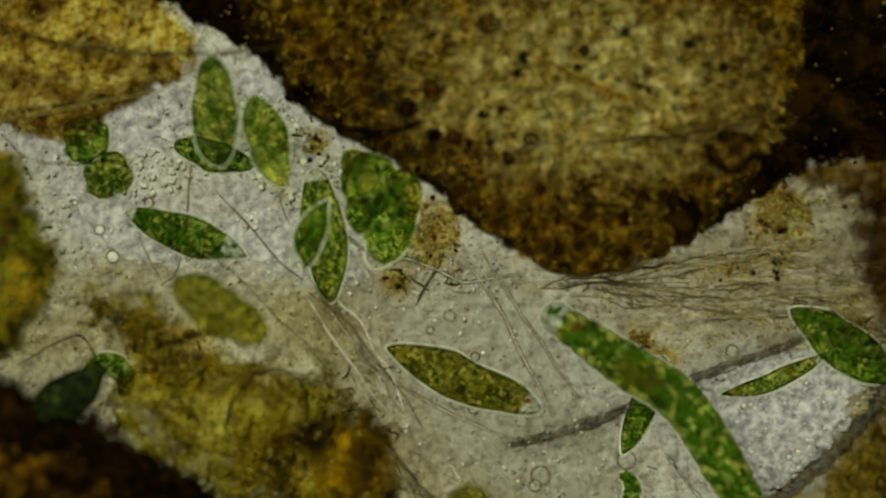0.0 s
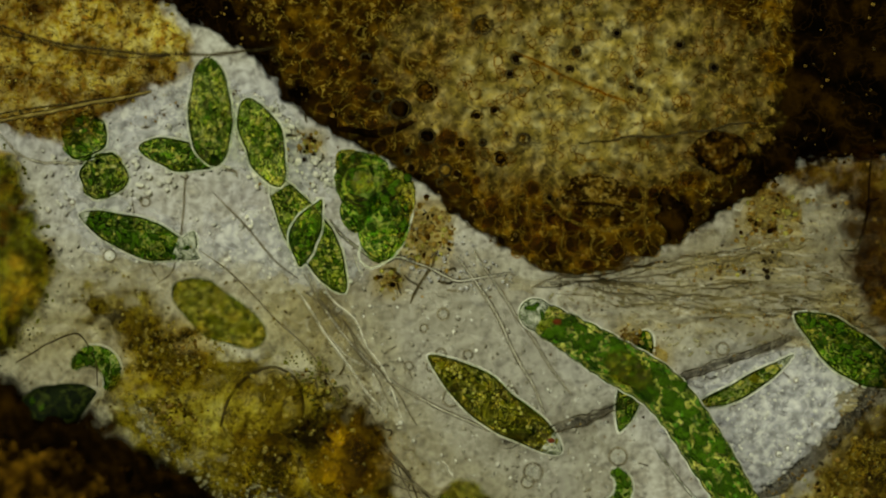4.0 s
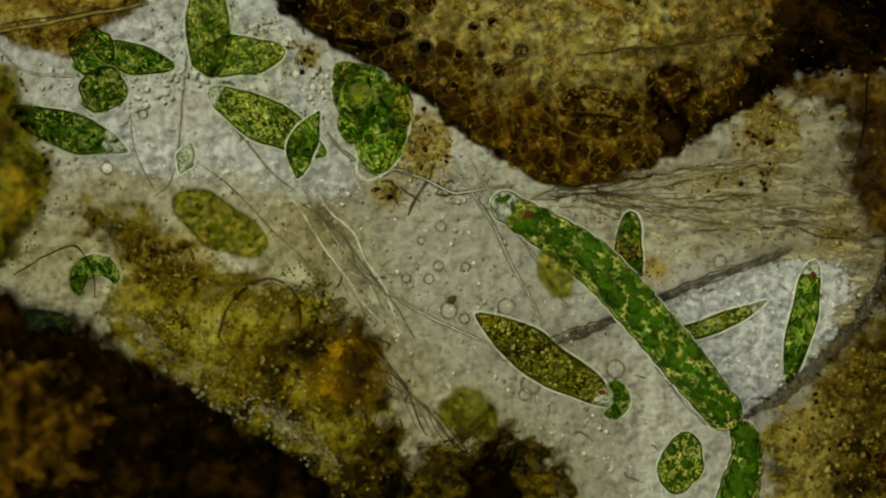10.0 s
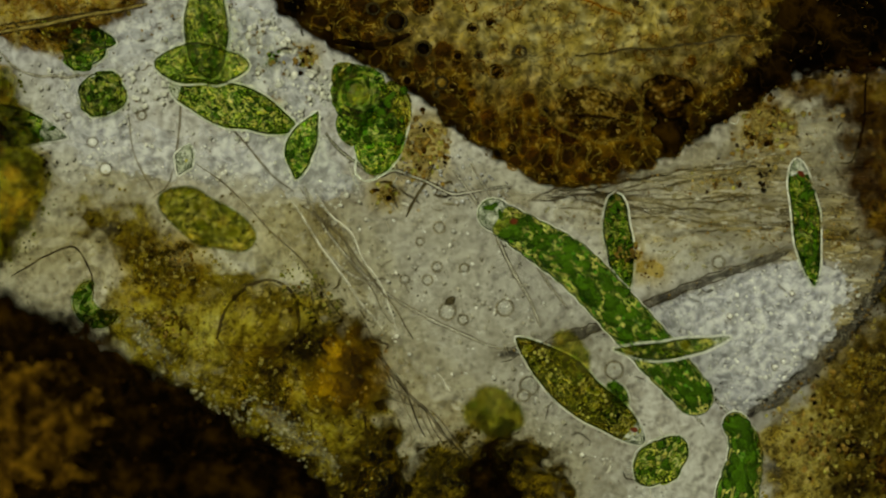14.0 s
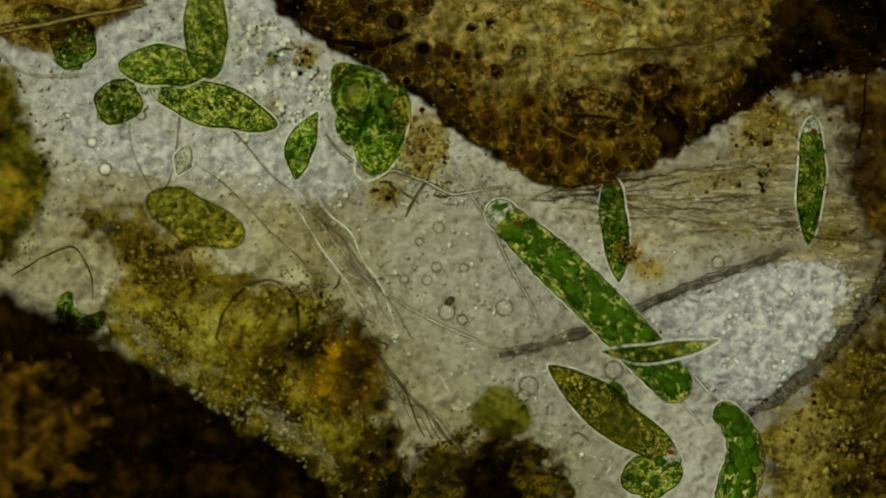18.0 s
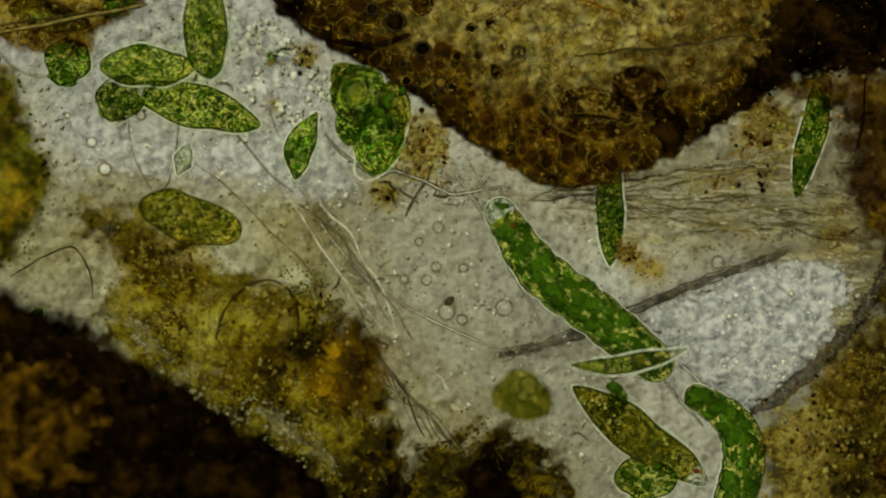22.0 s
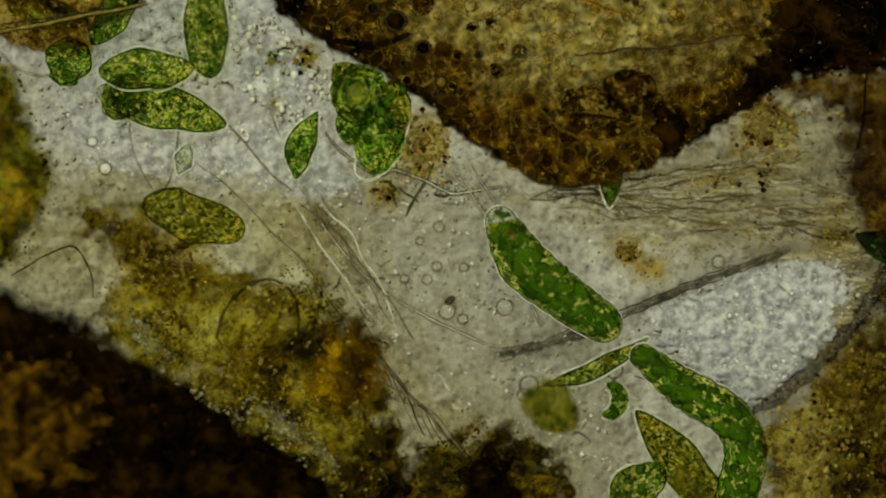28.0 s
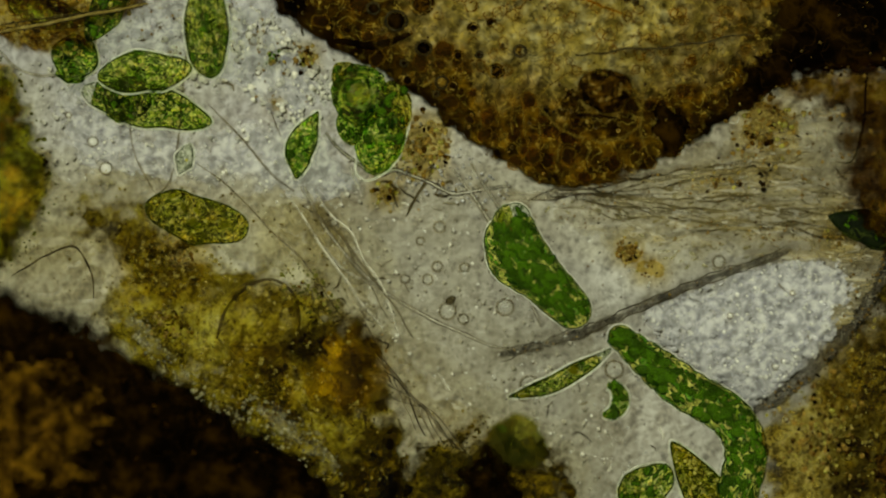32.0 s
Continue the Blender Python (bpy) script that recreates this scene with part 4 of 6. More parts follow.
heap("sediment_heap", "olive green and brown sediment heap", [(-200, 60), (-60, 90), (20, 110), (55, 170), (75, 240), (100, 290), (98, 360), (60, 430), (10, 480), (-80, 530), (-260, 420)],
     0.13, 30, MOSS, GREENBEAD, 500, (2.5, 6), 11, step=7)
heap("sediment_heap", "thin ochre sediment layer with fine grains",
     [(130, 350), (200, 330), (280, 360), (340, 430), (480, 470), (580, 490), (640, 570), (690, 640), (710, 740), (720, 860), (640, 950), (420, 900), (330, 760), (230, 680), (180, 610), (165, 540), (200, 470), (130, 420)],
     0.06, 40, OCHRE, AMBERBEAD, 260, (2, 5), 12, lumps=0.02, step=7, wave=34)
heap("sediment_heap", "brown granular sediment with fibres beside the leaf fragment",
     [(-250, -330), (80, -300), (250, -190), (345, -60), (310, -12), (235, 25), (180, 70), (140, 105), (80, 105), (20, 85), (-30, 70), (-200, 80)], 0.045, 22, AMBERBED, AMBERBEAD, 500, (2.5, 6), 13, step=7)
heap("sediment_heap", "dark granular clump with green fuzzy edge", [(650, 930), (672, 850), (715, 800), (770, 772), (820, 755), (880, 745), (950, 775), (1000, 820), (1010, 880), (960, 990), (740, 990)],
     0.05, 30, DARKMOSS, GREENGRAIN, 400, (2, 5), 14, step=6, wave=40)
heap("humus_lump", "black opaque lump of humus", [(800, 860), (830, 800), (850, 765), (885, 770), (900, 820), (930, 880), (920, 960), (780, 960)], 0.11, 30, SOFTBLACK, GREENGRAIN, 60, (2, 4), 28, step=7, wave=30)
heap("sediment_heap", "olive brown sediment bank", [(1330, 742), (1400, 695), (1470, 630), (1530, 560), (1570, 470), (1800, 420), (1800, 1000), (1320, 1000), (1335, 860), (1325, 800)],
     0.06, 30, BANK, AMBERBEAD, 260, (2, 6), 15, step=7, wave=26)
heap("sediment_heap", "brown sediment bank beside the leaf fragment", [(1285, 235), (1360, 200), (1450, 205), (1475, 235), (1470, 300), (1490, 370), (1560, 470), (1760, 430), (1760, 90), (1560, 100), (1440, 115), (1360, 160)],
     0.09, 30, RUSSET, GRAIN, 260, (2, 6), 16, step=7, wave=30)


heap("thin_veil", "thin brownish film below the leaf fragment", [(840, 330), (940, 340), (1010, 335), (1120, 300), (1250, 255), (1330, 220), (1500, 180), (1560, 300), (1560, 470), (1440, 470), (1300, 455), (1150, 440), (1040, 420), (960, 370)],
     0.008, 20, FIBROUS, GRAIN, 300, (1.5, 3.5), 17, step=8, wave=26, lumps=0.006)
heap("thin_veil", "thin greyish film between the round cells", [(20, 60), (150, 20), (330, -20), (420, 0), (520, 60), (570, 130), (520, 200), (420, 170), (300, 110), (200, 120), (120, 110)],
     0.006, 20, DROPLET, GRAIN, 160, (1.5, 3.5), 18, step=8, wave=30, lumps=0.006)
heap("droplet_film", "clear film of blurred droplets by the cells", [(110, 130), (220, 200), (330, 240), (480, 200), (560, 220), (640, 330), (560, 370), (430, 330), (300, 330), (180, 320), (110, 250)],
     0.005, 22, DROPLET, SPECK, 120, (2, 4), 46, step=8, wave=30, lumps=0.005)
heap("thin_veil", "thin ochre film between the sediment heaps", [(50, 330), (120, 310), (200, 290), (290, 320), (420, 350), (560, 370), (590, 440), (480, 480), (340, 440), (220, 460), (120, 430), (20, 440)],
     0.010, 20, VEIL, GREENGRAIN, 80, (1.5, 3.5), 47, step=8, wave=30, lumps=0.006)
heap("thin_veil", "thin ochre film at the edge of the sediment", [(480, 380), (560, 360), (640, 460), (680, 560), (760, 680), (900, 760), (1010, 860), (980, 960), (700, 900), (640, 640), (540, 520)],
     0.008, 20, VEIL, GREENGRAIN, 300, (1.5, 3.5), 19, step=8, wave=36, lumps=0.006)


def crumbs(label, outline, count, sizes, mat, seed, z=0.03):
    stuff("crumb_layer", sprinkle(outline, count, *sizes, z, seed, -0.2, 0), mat, None, label, "crumbs")


crumbs("bright clear crumbs beside the humus", [(200, 555), (262, 560), (330, 635), (300, 655), (225, 615)], 70, (2, 5.5), SPECK, 61)
crumbs("bright clear crumbs beside the humus", [(400, 690), (490, 715), (585, 790), (575, 840), (470, 775)], 70, (2, 5.5), SPECK, 62)
crumbs("golden crumbs on the sediment", [(210, 430), (330, 420), (420, 520), (400, 620), (300, 620), (230, 540)], 80, (2, 5), AMBERBEAD, 63, 0.06)
crumbs("golden crumbs on the sediment", [(500, 470), (560, 480), (600, 540), (560, 570), (510, 540)], 80, (2, 5), GREENBEAD, 64, 0.05)
crumbs("dark crumbs on the sediment", [(270, 545), (330, 545), (345, 600), (290, 600)], 40, (2, 4.5), GRAIN, 65, 0.052)
heap("golden_clump", "golden brown sediment clump", [(225, 450), (270, 430), (330, 440), (350, 490), (310, 520), (250, 510)], 0.055, 35, FRINGE, GRAIN, 160, (2, 5), 66, step=6, wave=30)
heap("golden_clump", "golden brown sediment clump", [(430, 650), (480, 620), (510, 660), (500, 730), (450, 740), (420, 700)], 0.05, 35, FRINGE, GREENGRAIN, 120, (2, 5), 67, step=6, wave=30)
heap("dark_clump", "dark brown clump on the sediment bank", [(1500, 790), (1560, 760), (1640, 780), (1660, 880), (1560, 900), (1500, 860)], 0.085, 40, HUMUS, GRAIN, 60, (2, 4), 68, step=8, wave=26)
heap("golden_clump", "yellow crumb clump on the sediment bank", [(1470, 620), (1540, 600), (1600, 650), (1580, 720), (1500, 710), (1460, 670)], 0.06, 45, FRINGE, GREENGRAIN, 140, (2, 5), 69, step=7, wave=36)


heap("droplet_film", "clear film of fine droplets", [(1130, 560), (1220, 510), (1330, 475), (1450, 450), (1535, 480), (1530, 540), (1450, 630), (1330, 735), (1270, 720), (1200, 640)],
     0.006, 16, DROPLET, SPECK, 260, (2, 5), 27, step=8, wave=20, lumps=0.006)
heap("silt_and_dim_film", "pale grey silt at the edge of the humus", [(425, 690), (500, 712), (590, 790), (605, 850), (545, 835), (470, 775)], 0.075, 16, PALESILT, GREENGRAIN, 30, (2, 4), 48, step=6, wave=22)
heap("silt_and_dim_film", "pale grey silt at the edge of the humus", [(205, 550), (260, 555), (325, 625), (310, 655), (240, 620)], 0.07, 14, PALESILT, GREENGRAIN, 20, (2, 4), 49, step=6, wave=18)
heap("thin_veil", "thin brown film at the tip of the clear water", [(1440, 430), (1530, 415), (1590, 460), (1570, 550), (1505, 605), (1470, 560), (1490, 500)], 0.010, 16, FIBROUS, GRAIN, 60, (1.5, 3.5), 75, step=7, wave=22, lumps=0.006)
heap("orange_lump", "orange brown translucent lump of decayed tissue", [(530, 600), (570, 565), (630, 560), (685, 600), (698, 660), (680, 730), (620, 755), (550, 735), (515, 680), (512, 630)],
     0.075, 40, ORANGE, GRAIN, 60, (2, 4), 41, step=7, wave=16)
heap("dark_lump", "dark brown lump beside the orange one", [(512, 605), (527, 592), (552, 590), (568, 606), (562, 624), (538, 632), (516, 624)], 0.075, 22, HUMUS, GRAIN, 20, (2, 4), 42, step=6, wave=10)
# added film: darkens the centre of the field, where the lamp's light is weaker
heap("silt_and_dim_film", "thin grey film that dims the middle of the lit field", [(560, 360), (680, 320), (820, 360), (930, 430), (1010, 540), (1060, 660), (1100, 760), (1060, 900), (940, 860), (860, 740), (760, 690), (690, 620), (620, 520)],
     0.006, 30, DIMFILM, SPECK, 200, (1.5, 3.5), 43, step=9, wave=40, lumps=0.004)
heap("dark_clump", "dark brown clump below the orange lump", [(620, 770), (680, 735), (712, 780), (722, 880), (660, 960), (590, 900), (600, 820)], 0.06, 30, DARKMOSS, GREENGRAIN, 90, (2, 5), 44, step=7, wave=26)
heap("thin_veil", "thin olive film between the sediment heaps", [(-60, 440), (60, 430), (150, 425), (185, 500), (190, 600), (80, 580), (-60, 520)], 0.010, 20, VEIL, GREENGRAIN, 60, (1.5, 3.5), 45, step=8, wave=26, lumps=0.006)
shell = thing("empty_shell", "round empty clear shell half sunk in sediment", "shell")
bm = bmesh.new()
loft(bm, spline([at(u, v, 0.05) for u, v in [(385, 600), (400, 550), (430, 515), (475, 495), (515, 515), (530, 560), (525, 610)]], 40), [0.0028] * 40, 1.0, 6)
part("rim", bm, DARKLINE, shell)
bm = bmesh.new()
ball(bm, at(458, 570, 0.02), 0.072, 0.075, 0.028, 0, 3)
part("dome", bm, material("shell_wall", [(0.3, (0.25, 0.2, 0.07)), (0.7, (0.4, 0.34, 0.15))], 40, clear=0.88, tint=(0.96, 0.92, 0.7), rough=0.25), shell)

# ---- green masses and small lumps that lie still ----
cluster = thing("green_cluster", "cluster of round dark green cells by the leaf edge", "alga cell")
for u, v, ru, rv, h, m, turn in ((638, 172, 52, 54, 0.05, GREEN, 0.4), (672, 246, 42, 64, 0.045, GREEN, -0.25), (698, 190, 30, 44, 0.04, OLIVE, 0.2), (612, 140, 26, 30, 0.036, OLIVE, 0.6), (618, 225, 24, 34, 0.032, GREEN, 0.1)):
    bm = bmesh.new()
    ball(bm, at(u, v, h * 0.8), ru / 1000, rv / 1000, h * 0.8, turn, 4, 0.1)
    for q in bm.verts:
        q.co += (q.co - at(u, v, h * 0.8)) * 0.06 * noise.noise(q.co * 22 + Vector((0, 0, u)))
    b = part("round_cell", bm, m, cluster)
    rnd = random.Random(u)
    for i in range(9):
        a, q = rnd.uniform(0, 6.28), math.sqrt(rnd.random()) * 0.8
        c = at(u + ru * q * math.cos(a), v + rv * q * math.sin(a), h * 0.8 + 0.8 * h * math.sqrt(1 - q * q))
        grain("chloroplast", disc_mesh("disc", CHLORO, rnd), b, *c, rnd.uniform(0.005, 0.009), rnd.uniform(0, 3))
bm = bmesh.new()
ball(bm, at(634, 172, 0.075), 0.022, 0.020, 0.016, 0.4, 3, 0.25)
part("yolk", bm, GLOBE, cluster, "bright yellow-green globe")
rnd = random.Random(31)
for k in range(9):
    a, r = rnd.uniform(0, 6.28), rnd.uniform(26, 46)
    ring = [at(636 + r * math.cos(a + q), 172 + r * math.sin(a + q), 0.078) for q in np.linspace(0, rnd.uniform(0.6, 1.8), 12)]
    part("fold", loft(bmesh.new(), ring, [0.0014 * (1 + 0.5 * noise.noise(p * 40)) for p in ring], 0.8, 6), (DARKLINE, HALO)[k % 2], cluster, "thin curved fold round the globe")
edge = spline([at(u, v, 0.03) for u, v in [(700, 150), (722, 185), (722, 225), (708, 270), (690, 300), (650, 322), (628, 305), (632, 275)]], 40)
part("pellicle", loft(bmesh.new(), edge, [0.0024 * (1 + 0.4 * noise.noise(p * 40)) for p in edge], 0.7, 6), RIM, cluster, "border of the cluster with a bright halo put in")


def clump(name, label, u, v, spread, n, size, mat, seed, height=0.02, low=0.0):
    rnd = random.Random(seed)
    top = thing(name, label, "granule clump")
    ring = [(u + 1.5 * spread[0] * math.cos(a), v + 1.5 * spread[1] * math.sin(a)) for a in np.linspace(0, 2 * math.pi, 11)[:-1]]
    if not low:
        mound("base", ring, 0.007, 8, GREEN if mat is CHLORO else FRINGE, top, step=4, wave=0.9 * min(spread) + 4, lumps=0.006, lump_size=8)
    for i in range(int(1.7 * n)):
        r = size * rnd.uniform(0.25, 0.6) / 1000
        bm = bmesh.new()
        ball(bm, at(u + rnd.gauss(0, spread[0]), v + rnd.gauss(0, spread[1]), low + r * 0.7 + rnd.random() * height), r, r * rnd.uniform(0.45, 1), r * 0.75, rnd.uniform(0, 3), 1, 0.8)
        part("granule", bm, (mat, mat, mat, HUMUS, TANLINE, PALE)[rnd.randrange(6)] if mat is not BLACK else mat, top)


clump("granule_clump", "loose clump of brown granules", 1355, 235, (32, 28), 90, 10, GRAIN, 1)
clump("granule_clump", "small dark brown granule clump", 1352, 312, (9, 12), 12, 9, BLACK, 2)
clump("granule_clump", "row of small dark granules", 1270, 322, (24, 7), 16, 8, GRAIN, 3)
clump("granule_clump", "round brown granule clump", 1110, 446, (11, 11), 44, 9, GRAIN, 4)
clump("granule_clump", "small brown grains beside the round clump", 1150, 480, (16, 10), 12, 6, GRAIN, 5)
clump("granule_clump", "brown granule clump at the leaf edge", 538, 105, (13, 11), 30, 9, GRAIN, 6)
clump("granule_clump", "olive granule clump on the slide", 680, 345, (14, 13), 18, 10, GREENGRAIN, 7)
clump("granule_clump", "small green grains between the cells", 487, 103, (12, 9), 9, 8, CHLORO, 8)
clump("granule_clump", "dark pebble-like speck on the slide", 485, 182, (5, 6), 5, 9, GRAIN, 9)
clump("granule_clump", "brown bubbly granules by the leaf edge", 745, 262, (28, 34), 80, 11, GRAIN, 10)
clump("granule_clump", "dark crumbs on the green sediment", 90, 290, (10, 12), 10, 8, BLACK, 11, low=0.07)
clump("granule_clump", "brown crumbs in clear water", 1480, 410, (16, 26), 22, 7, GREENGRAIN, 12)
clump("granule_clump", "brown crumb pile on the sediment bank", 1440, 770, (34, 44), 120, 9, GRAIN, 13, low=0.06)
clump("granule_clump", "fine grains by the ochre sediment", 545, 520, (18, 16), 26, 8, GREENGRAIN, 14, low=0.045)
clump("granule_clump", "dark brown grains on the ochre sediment", 305, 575, (16, 14), 30, 9, GRAIN, 15, low=0.05)


def bubble(u, v, r, w=1.9, film=None, label="small round bubble with a dark edge"):
    top = thing("bubble", label, "bubble", "bubbles")
    ring = [at(u + r * math.cos(a), v + r * math.sin(a), 0.006) for a in np.linspace(0, 2 * math.pi, 21)]
    part("edge", loft(bmesh.new(), ring, [w / 1000] * 21, 1.0, 6), LINE, top)
    bm = bmesh.new()
    ball(bm, at(u, v, 0.003), r / 1050, r / 1050, 0.006, 0, 2)
    part("film", bm, film or FILM, top)


for u, v, r in [(772, 473, 9), (755, 496, 9), (820, 475, 8), (776, 403, 10), (742, 428, 7), (790, 552, 15), (818, 566, 9), (892, 545, 15), (935, 683, 17), (715, 495, 8), 
                (1085, 655, 16), (250, 205, 8), (925, 700, 11), (448, 72, 9), (590, 395, 7), (1270, 465, 11)]:
    bubble(u, v, r)
# droplets whose blurred glow is given as white colour
for u, v, r in ((163, 252, 9), (186, 300, 11), (1370, 650, 6), (1385, 640, 5), (1352, 628, 4), (1290, 560, 5), (1400, 520, 4), (120, 205, 5), (455, 130, 5), (500, 60, 4)):
    bubble(u, v, r, 1.2, GLINT, "round oil droplet with a white glow painted on")
bm = bmesh.new()
ball(bm, at(797, 532, 0.006), 0.010, 0.007, 0.006, 0.8, 2, 0.5)
tagged(part("dark_speck", bm, DARKLINE), "dark speck on the clear bubble", "speck")

# ---- fibres ----
fibre("hypha", "brown branching thread of a fungus", [(575, 235), (610, 275), (660, 310), (700, 300), (750, 320), (800, 342), (850, 338), (905, 330)], 8, DARKLINE, group="threads", n=60, wob=5, seed=4, core=PALELINE)
fibre("hypha", "short dark branch of the thread", [(765, 290), (755, 320), (735, 350), (718, 385)], 6, DARKLINE, group="threads", wob=4, seed=5)
fibre("hypha", "grey thread in the clear water", [(800, 300), (850, 370), (890, 450), (930, 520), (955, 580)], 8, LINE, group="threads", wob=4, seed=6, core=PALELINE)
fibre("hypha", "grey thread in the clear water", [(830, 290), (890, 380), (930, 440), (1000, 550)], 7, LINE, group="threads", wob=4, seed=7, core=PALELINE)
fibre("hypha", "long clear thread over the water", [(540, 330), (570, 400), (620, 460), (680, 520), (760, 565), (850, 605), (900, 620)], 7, LINE, group="threads", n=60, wob=4, seed=8, core=PALELINE)
fibre("hypha", "clear thread by the sediment", [(545, 400), (600, 470), (650, 500), (720, 545)], 4, PALELINE, group="threads", wob=3, seed=9)
fibre("hypha", "thin upright grey thread over the slide", [(330, 20), (325, 120), (315, 230), (300, 320), (270, 350)], 4, LINE, group="threads", wob=3, seed=10)
fibre("hypha", "thin thread from the round cells", [(225, 200), (235, 270), (260, 320), (275, 345)], 3, LINE, group="threads", wob=3, seed=11)
fibre("hypha", "thin thread over the sediment", [(350, 290), (400, 330), (470, 400), (540, 470), (600, 560)], 3.5, LINE, 0.03, "threads", wob=3, seed=12)
fibre("hypha", "thin grey thread above the clear water", [(370, 190), (430, 250), (480, 310), (520, 340)], 4, LINE, group="threads", wob=3, seed=13)
fibre("hypha", "thin grey thread above the clear water", [(480, 200), (500, 260), (530, 320)], 3.5, LINE, group="threads", wob=3, seed=14)
fibre("fibre", "brown stiff plant fibre", [(-40, 70), (80, 48), (180, 30), (265, 12)], 10, DARKLINE, 0.06, "fibres", wob=3, seed=15, core=TANLINE)
fibre("fibre", "brown stiff plant fibre", [(-40, 60), (100, 35), (255, 18)], 4, DARKLINE, 0.065, "fibres", wob=3, seed=16)
fibre("fibre", "dark ridge across the brown tissue", [(590, 76), (640, 86), (680, 82), (722, 68)], 13, BLACK, 0.058, "fibres", wob=5, seed=23)
fibre("fibre", "dark slit in the large leaf cell", [(1005, 207), (1040, 208), (1085, 214)], 7, BLACK, 0.072, "fibres", wob=5, seed=24)
for k, (u, v, w, q) in enumerate([(882, 150, 878, 205), (908, 160, 904, 243), (933, 166, 922, 248), (960, 186, 950, 250), (985, 255, 980, 292), (1012, 258, 1006, 300), (855, 150, 850, 195), (1040, 262, 1038, 300)]):
    fibre("palisade_wall", "yellow upright wall between leaf cells", [(u, v), ((u + w) / 2 - 4, (v + q) / 2), (w, q)], 4, WALL, 0.068, "cell walls", wob=9, seed=31 + k)
fibre("fibre", "brown stiff plant fibre", [(-20, -110), (120, -65), (330, -50), (480, -60)], 7, DARKLINE, 0.09, "fibres", wob=4, seed=17)
fibre("fibre", "brown stiff plant fibre", [(-20, -95), (150, -55), (300, -45)], 5, DARKLINE, 0.09, "fibres", wob=4, seed=18)
fibre("fibre", "thin arched fibre on the sediment", [(20, 490), (90, 450), (135, 438), (160, 480), (165, 530)], 4, DARKLINE, 0.02, "fibres", wob=3, seed=19)
fibre("fibre", "curved dark fibre on the brown sediment", [(1525, 130), (1520, 210), (1500, 285), (1470, 290)], 5, DARKLINE, 0.06, "fibres", wob=3, seed=20)
fibre("fibre", "pale ridge of the leaf tissue", [(900, -60), (960, -30), (1040, 10), (1110, 35)], 5, AMBER, 0.062, "fibres", wob=8, seed=21)
fibre("fibre", "dark ridge of the leaf tissue", [(1010, 105), (1100, 92), (1200, 85), (1330, 65)], 5, DARKLINE, 0.062, "fibres", wob=10, seed=22)
LEAF_CELL = [(955, 165), (1000, 140), (1070, 138), (1115, 165), (1128, 205), (1105, 240), (1050, 252), (985, 235), (952, 200)]
fibre("cell_wall", "yellow forked wall beside the large leaf cell", [(1150, 150), (1132, 168), (1127, 200), (1130, 245), (1142, 278)], 3.5, WALL, 0.085, "cell walls", wob=8, seed=29)
fibre("cell_wall", "yellow forked wall beside the large leaf cell", [(1098, 158), (1118, 168), (1130, 176)], 3.5, WALL, 0.085, "cell walls", wob=6, seed=28)
fibre("cell_wall", "yellow outline of a large leaf cell", LEAF_CELL + LEAF_CELL[:1], 3.5, WALL, 0.085, "cell walls", wob=22, seed=30, n=60, taper=0.0)
heap("leaf_cell", "dark filled cell of the leaf", [(0.86 * (u - 1040) + 1040, 0.86 * (v - 195) + 195) for u, v in LEAF_CELL], 0.07, 14, BROWN, GRAIN, 30, (2, 4), 71, step=6, wave=8)
heap("black_gap", "black gap in the leaf tissue", [(1135, 190), (1160, 180), (1215, 190), (1230, 230), (1190, 285), (1155, 275), (1132, 230)], 0.08, 24, BLACK, GRAIN, 10, (2, 3), 72, step=7, wave=16)
fibre("clear_border", "clear border strand by the round cells", [(-10, 85), (40, 125), (110, 140), (170, 130)], 6, LINE, group="strands", wob=8, seed=33, core=PALELINE)
for k in range(7):
    fibre("fibre", "thin fibre in the ochre sediment", [(640 + 9 * k, 570 + 22 * k), (690 + 12 * k, 660 + 12 * k), (735 + 16 * k, 760 + 9 * k)], 3 + k % 3, (LINE, DARKLINE, LINE)[k % 3], 0.02, "fibres", wob=6, seed=40 + k)
rnd = random.Random(78)
for k in range(4):
    a = rnd.gauss(0, 24)
    fibre("hypha", "clear thread of a loose bundle along the sediment", [(525 + a + rnd.gauss(0, 8), 335 + 10 * k), (585 + a + rnd.gauss(0, 9), 420 + 6 * k), (640 + a + rnd.gauss(0, 10), 490 + 6 * k), (690 + a + rnd.gauss(0, 12), 575 + 8 * k)],
          rnd.uniform(2.5, 4.5), (LINE, PALELINE, PALELINE)[k % 3], 0.012, "threads", n=44, wob=9, seed=140 + k)
rnd = random.Random(77)
for k in range(60):
    a = rnd.random()
    u0, v0 = rnd.uniform(930, 1330), 0
    f = (u0 - 930) / 600
    spread = (a - 0.35) * 190
    v0 = 345 + spread * f + rnd.gauss(0, 7)
    u1 = min(1530, u0 + rnd.uniform(90, 260))
    f1 = (u1 - 930) / 600
    v1 = 345 + spread * f1 * 1.15 - 26 * f1 + rnd.gauss(0, 5)
    pts = [(u0, v0), ((u0 + u1) / 2, (v0 + v1) / 2 - rnd.uniform(0, 12)), (u1, v1)]
    fibre("strand", "fine wavy strand of a fibre bundle", pts, rnd.uniform(2, 4.5), (LINE, DARKLINE, PALELINE)[k % 3], 0.003, "fibre bundle", n=30, wob=12, seed=60 + k)


